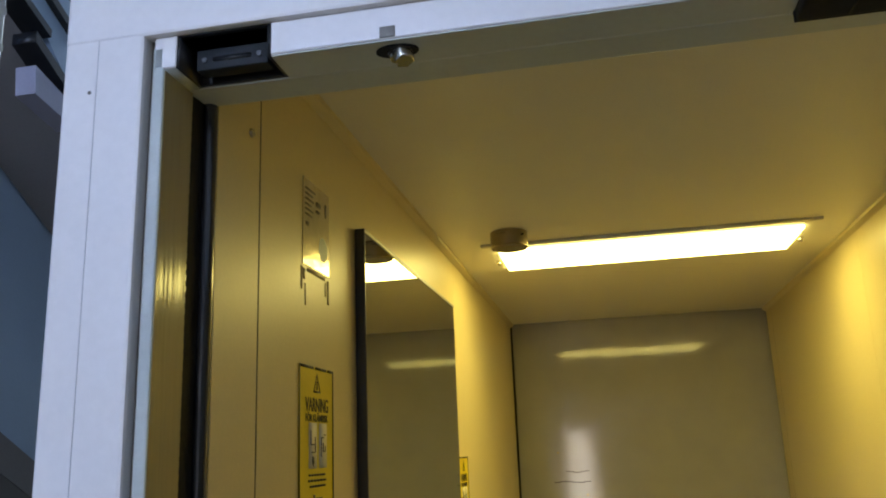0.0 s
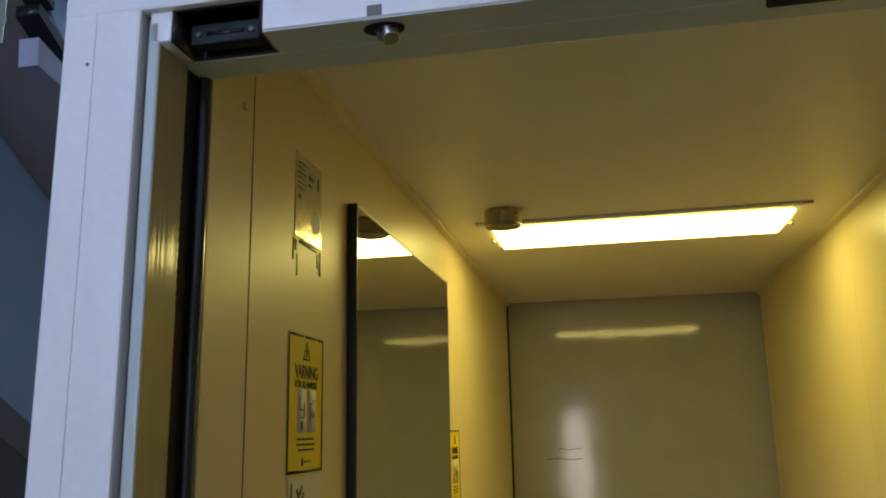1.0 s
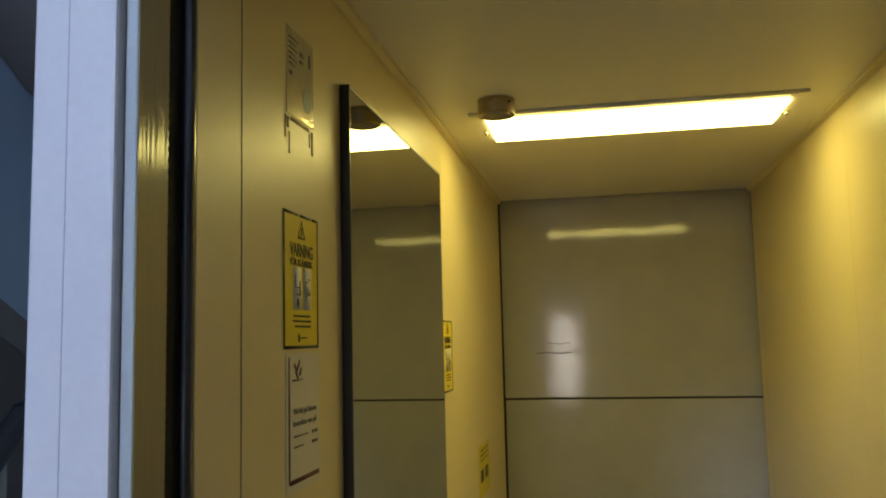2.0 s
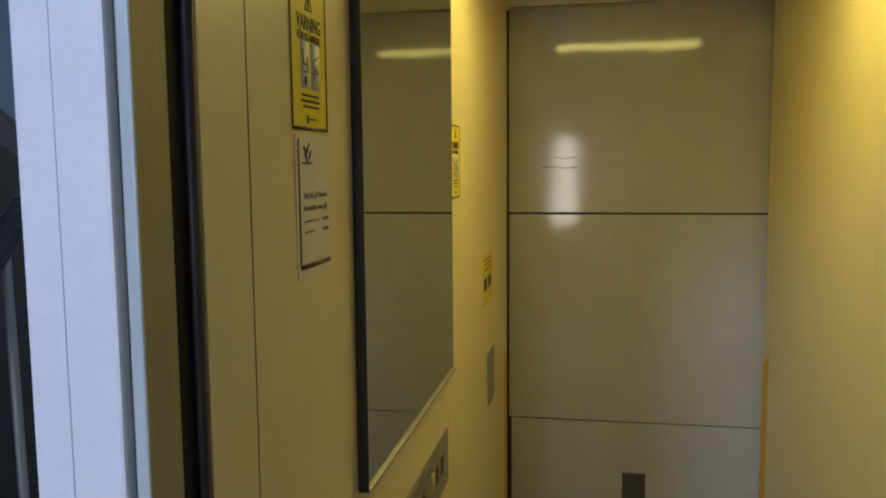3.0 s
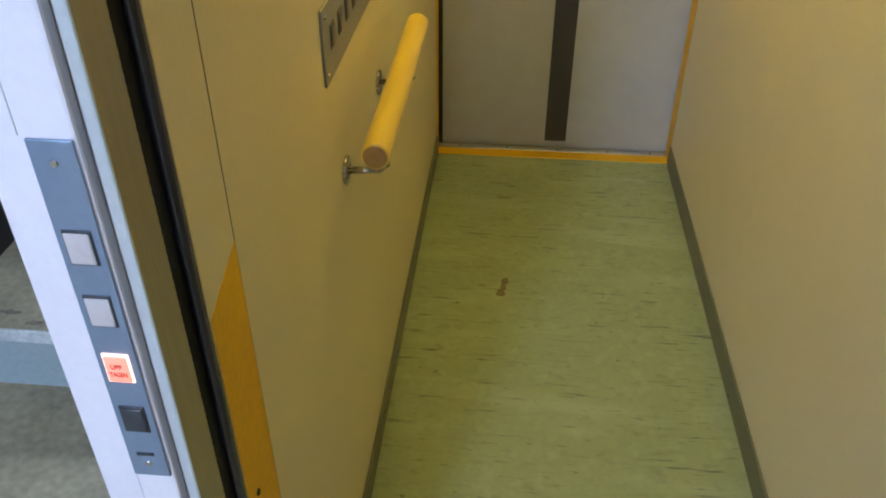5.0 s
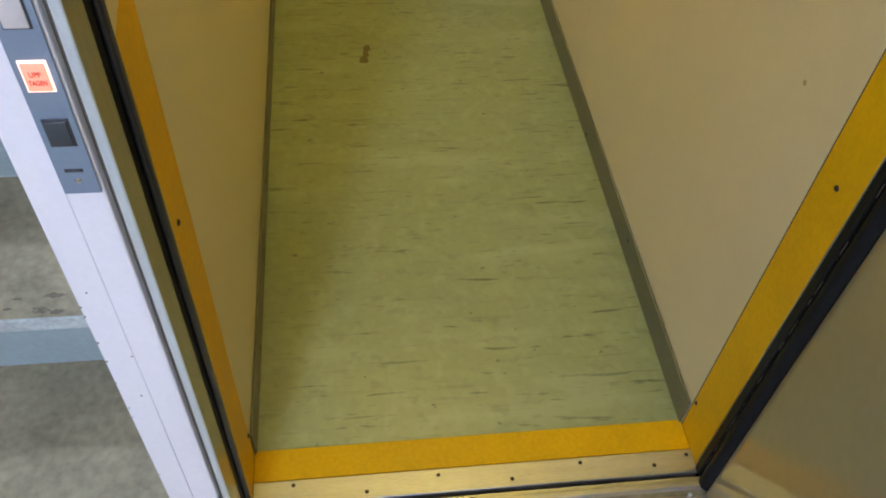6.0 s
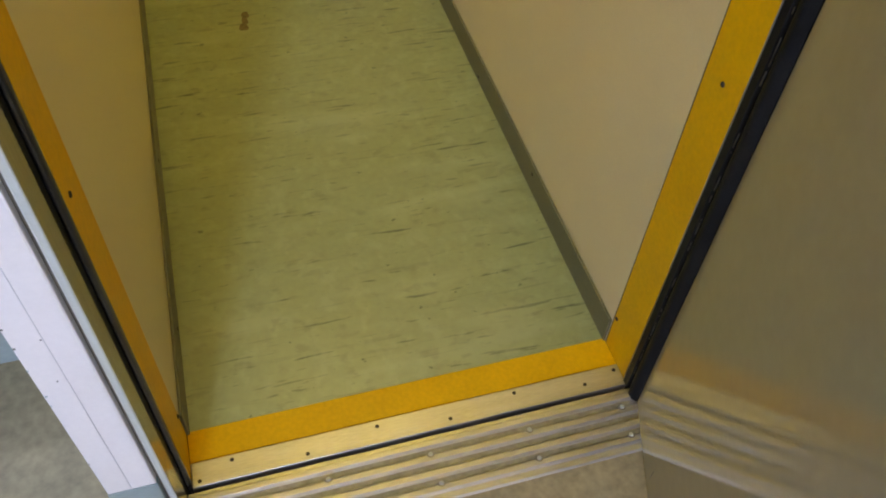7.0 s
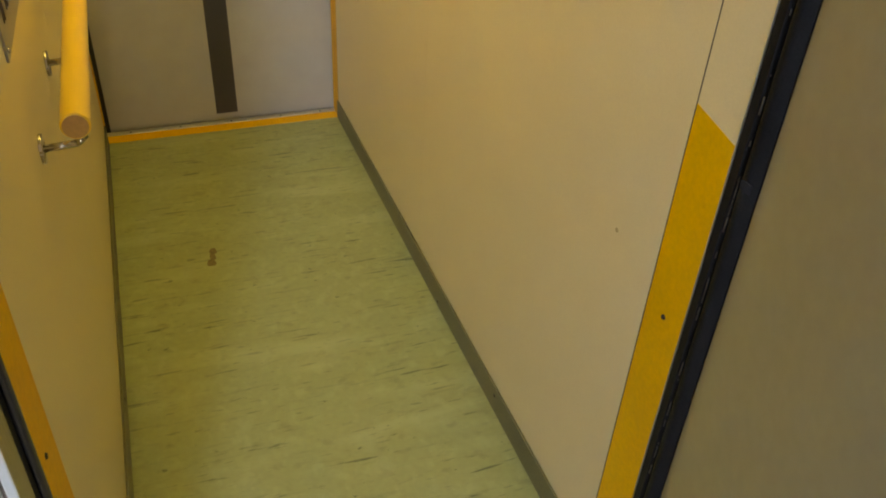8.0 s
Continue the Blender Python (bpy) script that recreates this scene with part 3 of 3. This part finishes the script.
hold(frame_l, part("reveal", B(IN + 0.006, XL - 0.0055, FY + 0.0065, -0.1325, 0.0, 1.992), REVEAL, label="glossy beige reveal with its shade in the colour"))
hold(frame_l, part("wall_core", B(OUT + 0.004, IN - 0.002, FY + 0.02, -0.09, 0.0, 3.0), PLASTER))
for x, z in ((-0.496, 0.515), (-0.506, 0.72), (-0.488, 0.60)):
    screw("screw", (x, FY, z), 0.0013, (0, -1, 0), frame_l, JOINT)
hold(frame_l, part("chip", R((-0.496, FY - 0.0006, 1.976), (-0.496, FY + 0.002, 1.976), 0.0016, 7), GREYINK))

random.seed(9)
for k in range(8):
    z = random.uniform(0.22, 0.75)
    hold(frame_l, part("chip", R((OUT + random.uniform(0.001, 0.004), FY - 0.0005, z), (OUT + 0.003, FY + 0.002, z), random.uniform(0.0008, 0.0019), 6), GREYINK if k % 3 else TEAL))

lintel = thing("door_lintel", (0, FY, 2.0), "white steel lintel over the lift doorway with black latch box", "lintel", kind="structure")
hold(lintel, part("face", B(OUT, 0.9, FY - 0.0005, FY + 0.02, 2.018, 3.0, bevel=0.003), WHITE, label="white enamelled face"))
hold(lintel, part("groove", B(IN + 0.001, 0.43, FY + 0.010, FY + 0.03, 2.0165, 2.022), GREYINK))
LB0, LB1 = -0.426, -0.348          # latch box
for x0, x1 in ((IN + 0.006, LB0), (LB1, 0.43)):
    hold(lintel, part("stop_strip", B(x0, x1, FY + 0.005, FY + 0.02, 1.991, 2.018, bevel=0.0015), WHITE))
    hold(lintel, part("underside", B(x0, x1, FY + 0.0065, -0.138, 1.990, 2.03), EDGE, label="pale grey enamelled underside"))
hold(lintel, part("inner_flange", B(IN + 0.006, 0.43, -0.138, -0.102, 1.990, 2.004, bevel=0.0015), EDGE))
hold(lintel, part("wall_core", B(OUT + 0.01, 0.9, FY + 0.02, -0.09, 2.03, 3.0), PLASTER))

latch = thing("latch_box", (-0.387, -0.16, 2.0), "black plastic latch box recessed in the lintel", "latch box")
hold(latch, part("cavity", B(LB0, LB1, -0.142, -0.138, 1.991, 2.022), BLACK))
hold(latch, part("cavity_side", B(LB0 - 0.0004, LB0 + 0.003, FY + 0.006, -0.14, 1.9905, 2.018), BLACK))
hold(latch, part("cavity_side", B(LB1 - 0.003, LB1 + 0.0004, FY + 0.006, -0.14, 1.9905, 2.018), BLACK))
hold(latch, part("cavity_top", B(LB0, LB1, FY + 0.006, -0.14, 2.0165, 2.03), BLACK))
face = hold(latch, part("face_plate", B(LB0 + 0.010, LB1 - 0.008, -0.164, -0.150, 1.9925, 2.010, bevel=0.001), DARKGREY, label="dark grey slotted face plate"))
hold(face, part("slot", B(LB0 + 0.024, LB1 - 0.022, -0.1648, -0.160, 1.9992, 2.0026), BLACK))
for x in (LB0 + 0.017, LB1 - 0.015):
    hold(face, part("screw", R((x, -0.1652, 2.0009), (x, -0.160, 2.0009), 0.0022, 10), BLACK))

closer = thing("latch_box", (0.06, -0.165, 1.998), "black plastic catch under the lintel", "latch box")
hold(closer, part("body", B(0.034, 0.106, -0.181, -0.146, 1.979, 1.9895, bevel=0.002), MATTBLACK))
hold(closer, part("body_slit", B(0.068, 0.070, -0.1815, -0.146, 1.9785, 1.985), MATTBLACK))
hold(closer, part("lip", B(0.034, 0.106, -0.1455, -0.140, 1.981, 1.9895, bevel=0.001), MATTBLACK))
stud = thing("lock_stud", (-0.255, -0.16, 1.998), "steel lock stud in an oval hole of the lintel", "lock")
oval = [(-0.253 + 0.0165 * math.cos(a), -0.160 + 0.0105 * math.sin(a)) for a in (i * math.tau / 28 for i in range(28))]
hold(stud, part("hole", extruded(bmesh.new(), oval, "z", 1.9888, 1.9905), MATTBLACK, label="dark oval hole"))
bm = bmesh.new()
rod(bm, (-0.250, -0.160, 1.991), (-0.247, -0.162, 1.979), 0.0088, 6, 0.0080, bevel=0.0012)
rod(bm, (-0.256, -0.158, 1.991), (-0.254, -0.159, 1.983), 0.0055, 14, 0.0045)
hold(stud, part("stud", bm, STEEL))
hold(stud, part("scrape", B(-0.262, -0.250, FY + 0.0046, FY + 0.006, 1.992, 2.001, bevel=0.0004), GREYINK, label="dark scraped patch on the strip"))

# rubber profiles closing the gap between cab and doorway
def seal(name, x, s, y0, y1, share, foot, bulge, label):
    """A hollow bulb profile on a flat clamped foot."""
    n = 12
    t = thing(name, (x, -0.13, 0), label, "seal", group="rubber door seals")
    ym = y0 + (y1 - y0) * share
    bulb = [(x + s * (foot + bulge * math.sin(math.pi * k / n)), y0 + (ym - y0) * k / n) for k in range(n + 1)] + [(x - s * 0.012, ym), (x - s * 0.012, y0)]
    hold(t, part("bulb", extruded(bmesh.new(), bulb, "z", 0.004, 1.990), RUBBER))
    if ym >= y1:
        bm = bmesh.new()
        for k in range(220):
            box(bm, x - s * 0.004, x - s * 0.0010, y0 - 0.0008, y0 - 0.0003, 0.02 + k * 0.0089, 0.0245 + k * 0.0089)
        hold(t, part("toothed_edge", bm, RUBBER))
        hold(t, part("bead", R((x - s * 0.0005, y1 - 0.0070, 0.004), (x - s * 0.0005, y1 - 0.0070, 1.990), 0.0068, 28), BEAD, label="rounded glossy rubber bead"))
        hold(t, part("clamp_strip", B(min(x - s * 0.014, x - s * 0.0045), max(x - s * 0.014, x - s * 0.0045), y0 - 0.004, y1, 0.004, 1.990), BLACK))
        return t
    lip = [(x + s * 0.001, ym + 0.0005), (x + s * 0.0065, ym + 0.004), (x + s * 0.0060, y1 - 0.005), (x + s * 0.002, y1), (x - s * 0.012, y1), (x - s * 0.012, ym + 0.0005)]
    hold(t, part("lip", extruded(bmesh.new(), lip, "z", 0.004, 1.990), RUBBER))
    return t


seal("rubber_seal", XL - 0.004, 1, -0.132, YF - 0.001, 1.0, -0.0045, 0.0015, "black rubber seal strip beside the lift doorway")
right_seal = seal("rubber_seal", XR + 0.002, -1, -0.150, YF - 0.001, 0.58, 0.001, 0.010, "black rubber seal strip with worn dirty edge")
random.seed(4)
for k in range(64):
    z = random.uniform(0.05, 1.80)
    hold(right_seal, part("dirt_fleck", B(XR - 0.0062, XR - 0.0052, -0.1225, -0.1215 + random.uniform(0, 0.001), z, z + random.choice((0.002, 0.004, 0.007, 0.022))), FLECK))
hold(right_seal, part("tear", B(XR - 0.0095, XR - 0.0075, -0.147, -0.128, 0.955, 0.968, bevel=0.001), MATTBLACK))

# landing door, standing open, and the frame behind it
DOOR = Matrix.Translation((0.388, -0.151, 0)) @ Matrix.Rotation(radians(-18.8), 4, "Z")
door = thing("door_1", (0.388, -0.151, 0), "glossy beige steel lift door standing open", "door", kind="structure")
hold(door, part("leaf", B(0.0, 0.04, -0.86, -0.001, 0.006, 2.02, bevel=0.002, m=DOOR), BEIGE, label="glossy beige enamelled leaf"))
hold(door, part("scratch", B(-0.0004, 0.002, -0.166, -0.165, 0.03, 0.062, m=DOOR), DADO))
structure("wall_right_of_door", B(0.46, 1.40, -0.19, -0.09, 0, 2.018), PLASTER, "white plaster wall beside the lift doorway", "wall")

# ---- call station on the frame ----
call = thing("call_station", (-0.4693, FY, 0.87), "blue-grey lift call plate with lit red button", "call panel")
hold(call, part("plate", B(-0.4855, -0.4530, FY - 0.003, FY - 0.0005, 0.866, 1.197, bevel=0.001), CALLPLATE, label="blue-grey anodised plate"))
for z, m, nm in ((1.112, BUTTON, "push_button"), (1.054, BUTTON, "push_button"), (0.996, RED, "lit_button"), (0.938, DARKBTN, "indicator")):
    rim = hold(call, part("button_frame", B(-0.4800, -0.4585, FY - 0.0042, FY - 0.003, z - 0.0150, z + 0.0150, bevel=0.0006), DARKBTN if m is not RED else REDWHITE))
    hold(rim, part(nm, B(-0.4785, -0.4600, FY - 0.0060, FY - 0.0042, z - 0.0132, z + 0.0132, bevel=0.0012), m))
FACE = Matrix(((1, 0, 0, -0.4693), (0, 0, -1, FY - 0.0062), (0, 1, 0, 0), (0, 0, 0, 1)))
lettering("lettering", "UPP", 0.0048, Matrix.Translation((0, 0, 0.9970)) @ FACE, mat("dark_red_print", (0.35, 0.03, 0.02), 0.5), call, 0.009)
lettering("lettering", "TAGEN", 0.0048, Matrix.Translation((0, 0, 0.9890)) @ FACE, mat("dark_red_print", (0.35, 0.03, 0.02), 0.5), call, 0.014)
hold(call, part("print_bar", B(-0.4775, -0.4620, FY - 0.0034, FY - 0.003, 0.8925, 0.8965), DARKBTN))
for z in (1.180, 0.883):
    screw("screw", (-0.4693, FY - 0.003, z), 0.0036, (0, -1, 0), call, CHROME)

# ---- landing and stairs ----
structure("landing_floor", B(-2.75, 1.40, -6.0, -0.243, -0.12, -0.002), TERRAZZO, "worn grey-green concrete landing floor", "floor")
structure("landing_floor_edge", B(-1.80, XL - 0.062, -0.243, -0.19, -0.12, -0.0025), TERRAZZO, "worn concrete strip by the first stair", "floor")
stairs = thing("staircase", (-0.8, 0.5, 0), "concrete stair with pale teal painted risers", "stairs", kind="structure")
RISE, RUN, Y0, SX = 0.163, 0.300, -0.186, -1.16
random.seed(21)
for k in range(8):
    y, z = Y0 + RUN * k, RISE * k
    hold(stairs, part("riser", B(SX, OUT - 0.002, y, y + 0.03, z - (0.1 if k else 0.02), z + RISE - 0.012, bevel=0.003), TEAL, label="pale teal painted riser"))
    lap = 0.030 if k else 0.006
    hold(stairs, part("nosing", B(SX - 0.01, OUT - 0.002, y - lap, y + 0.006 - lap, z + RISE - 0.028, z + RISE, bevel=0.003), NOSING, label="chipped pale edge of the step"))
    hold(stairs, part("nosing_band", B(SX - 0.006, OUT - 0.002, y + 0.0062 - lap, y + 0.02, z + RISE - 0.028, z + RISE - 0.012), TEAL))
    hold(stairs, part("tread", B(SX, OUT - 0.002, y + 0.0062 - lap, y + RUN + 0.03, z + RISE - 0.0115, z + RISE - 0.0015), TERRAZZO))
    for q in range(18 if 0 < k < 4 else 0):
        bm = bmesh.new()
        cx, cy, r = random.uniform(-1.06, -0.70), y + abs(random.gauss(0, 0.028)) - 0.018, random.uniform(0.0012, 0.0065)
        bm.faces.new([bm.verts.new((cx + 2.8 * r * math.cos(a) * (1 + 0.22 * math.sin(2 * a + q) + 0.16 * math.sin(5 * a + 2 * q)), cy + r * math.sin(a) * (1 + 0.2 * math.cos(3 * a) + 0.18 * math.sin(7 * a + q)), z + RISE - 0.0010 + 0.00004 * q)) for a in (i * math.tau / 26 for i in range(26))])
        hold(stairs, part("stain", bm, TREADSTAIN))


def sloped(y0, y1, top, slope_, x0, x1, depth):
    """A slanting slab: its top at y0, its fall along y and its depth."""
    return extruded(bmesh.new(), [(y0, top), (y1, top - slope_ * (y1 - y0)), (y1, top - slope_ * (y1 - y0) - depth), (y0, top - depth)], "x", x0, x1)


structure("wall_stair", B(-1.84, -1.74, -0.3, 3.6, -1.6, 4.6), BLUE, "stair wall painted pale blue", "wall")
structure("wall_stair_dado", sloped(-0.2, 3.5, 1.808 + 0.54 * 1.43, 0.54, -1.741, -1.734, 3.6), DADO, "dark brown dado slanting along the stair wall", "dado")
structure("wall_stair_dado_band", sloped(-0.2, 3.5, 1.812 + 0.54 * 1.43, 0.54, -1.741, -1.731, 0.10), SOFFIT, "grey-brown painted band along the dado top", "dado")
structure("wall_stair_end", B(-1.84, -0.4, 3.0, 3.1, -1.6, 4.6), BLUE, "pale blue end wall of the stairwell", "wall")
structure("lower_stair_floor", B(-1.84, SX - 0.03, -0.24, 3.1, -1.6, -1.5), TERRAZZO, "concrete floor of the flight below", "floor")
structure("shaft_side_wall", B(-0.513, -0.46, -0.09, 2.2, 0.0, 4.6), PLASTER, "plain side wall of the lift shaft", "wall")
structure("shaft_side_wall_right", B(0.46, 0.52, -0.09, 2.2, 0.0, 2.9), PLASTER, "plain side wall of the lift shaft", "wall")

upper = thing("upper_stair_flight", (-1.4, 0.8, 2.6), "underside and steel stringer of the stair flight above", "stairs", kind="structure")
hold(upper, part("soffit", sloped(0.2, 2.6, 2.539 + 0.58 * 0.936 + 0.14, 0.58, -1.735, -1.16, 0.14), SOFFIT, label="grey-brown painted underside"))
hold(upper, part("stringer", sloped(0.2, 1.6, 2.60 + 0.9 * 0.30 + 0.10, 0.9, -1.155, -1.12, 0.16), BLUE, label="blue-grey painted steel stringer"))
for y0, y1, z0, z1, d in ((0.505, 0.640, 2.482, 2.408, 0.022), (0.440, 0.545, 2.552, 2.505, 0.016), (0.520, 0.640, 2.592, 2.532, 0.018)):
    hold(upper, part("step_edge", extruded(bmesh.new(), [(y0, z0), (y1, z1), (y1, z1 - d), (y0, z0 - d)], "x", -1.157, -1.106), BLACK, label="black edge of a step"))
hold(upper, part("step_end", extruded(bmesh.new(), [(0.512, 2.416), (0.640, 2.380), (0.640, 2.338), (0.517, 2.362)], "x", -1.150, -1.108), STEPEND, label="pale lavender end of a step"))
bm = bmesh.new()
box(bm, -1.115, -1.108, 0.385, 0.425, 2.36, 2.62, bevel=0.003)
for z in (2.40, 2.47, 2.55):
    rod(bm, (-1.11, 0.405, z), (-1.098, 0.405, z), 0.012, 6)
hold(upper, part("bolted_plate", bm, ALU_DULL, label="grey steel joint plate with bolts"))

srail = thing("stair_handrail", (-1.05, 0.5, 0.4), "black stair handrail on bent grey steel tubes", "handrail")
HX = -1.06
hold(srail, part("grip", R((HX, 0.30, 1.33), (HX, 0.52, 1.535), 0.022, 16), BLACK, label="black plastic-covered grip"))
hold(srail, part("grip", R((HX, 0.52, 1.535), (HX, 2.0, 2.34), 0.022, 16), BLACK, label="black plastic-covered grip"))
bm = bmesh.new()
pts = [Vector((HX, 0.472, 1.47)), Vector((HX, 0.480, 1.06)), Vector((HX, 0.487, 0.90))] + [Vector((HX, 0.427 + 0.060 * math.cos(a), 0.865 - 0.055 * math.sin(a))) for a in (0, 0.35, 0.7, 1.05, 1.4, 1.75, 2.1, 2.5, 3.14)] + [Vector((HX, 0.367, 1.40))]
for a, b in zip(pts, pts[1:]):
    rod(bm, a, b, 0.008, 12)
hold(srail, part("bent_tube", bm, ALU_DULL, label="bent grey steel tube"))
hold(srail, part("lower_bar", R((HX, 0.20, 0.640), (HX, 1.9, 1.72), 0.010, 12), ALU_DULL))
for y in (0.62, 0.95, 1.3):
    hold(srail, part("post", R((HX, y, (y - Y0) / RUN * RISE + 0.1), (HX, y, 1.535 + (y - 0.52) * 0.544), 0.008, 12), ALU_DULL))

# walls that close the landing, with its two windows
structure("wall_landing_right", B(1.40, 1.50, -6.0, -0.09, 0, 4.6), PLASTER, "white plaster landing wall", "wall")
structure("wall_landing_left", B(-2.80, -2.70, -6.0, -0.3, -0.12, 4.6), BLUE, "pale blue landing wall", "wall")
structure("wall_landing_corner", B(-2.80, -1.845, -0.3, -0.2, -0.12, 4.6), BLUE, "pale blue wall corner by the stairs", "wall")
structure("wall_over_lift", B(-0.52, 1.40, -0.18, -0.09, 3.0, 4.6), PLASTER, "white plaster wall over the lift doorway", "wall")
structure("landing_ceiling", B(-2.80, 1.5, -6.1, -0.19, 4.6, 4.7), PLASTER, "white plaster landing ceiling", "ceiling")
W1, W2 = (-0.755, -0.385, 0.79, 1.93), (-2.38, -1.52, 3.20, 4.30)
bm = bmesh.new()
for x0, x1, z0, z1 in ((-2.80, W2[0], 0, 4.6), (W2[0], W2[1], 0, W2[2]), (W2[0], W2[1], W2[3], 4.6), (W2[1], W1[0], 0, 4.6), (W1[0], W1[1], 0, W1[2]), (W1[0], W1[1], W1[3], 4.6), (W1[1], 1.5, 0, 4.6)):
    box(bm, x0, x1, -6.10, -6.00, z0, z1)
structure("wall_landing_rear", bm, PLASTER, "white plaster landing wall with window openings", "wall")
# W3: invented window on the unseen end wall, to go with the stair fill lamp
W3 = (-1.5, -0.8, 2.8, 3.8)
for n, (x0, x1, z0, z1), wy in (("window_1", W1, -2.70), ("window_2", W2, -2.70), ("added_window_3", W3, 6.29)):
    w = thing(n, ((x0 + x1) / 2, wy - 3.3, z0), "white wooden landing window with crossbar", "window", kind="structure")
    for a in ((x0, x0 + 0.04, z0, z1), (x1 - 0.04, x1, z0, z1), (x0 + 0.04, x1 - 0.04, z0, z0 + 0.04), (x0 + 0.04, x1 - 0.04, z1 - 0.04, z1), (x0 + 0.04, x1 - 0.04, z0 + (z1 - z0) * 0.58 - 0.02, z0 + (z1 - z0) * 0.58 + 0.02), (x0 + 0.12, x0 + 0.15, z0 + 0.04, z1 - 0.04)):
        hold(w, part("frame_bar", B(a[0], a[1], wy - 3.29, wy - 3.21, a[2], a[3], bevel=0.003), WHITE))
    pane = hold(w, part("pane", B(x0 + 0.02, x1 - 0.02, wy - 3.302, wy - 3.298, z0 + 0.02, z1 - 0.02), GLASS))
    pane.visible_shadow = False
structure("upper_stair_ceiling", B(-1.84, -0.3, -0.19, 3.2, 4.6, 4.7), PLASTER, "plaster ceiling high over the stairs", "ceiling")
structure("shaft_top", B(-0.6, 0.6, -0.09, 2.2, 2.9, 3.0), JOINT, "dark top of the lift shaft", "ceiling")
structure("shaft_pit", B(-0.6, 0.6, -0.1, 2.2, -0.62, -0.6), JOINT, "dark floor of the lift pit", "floor")
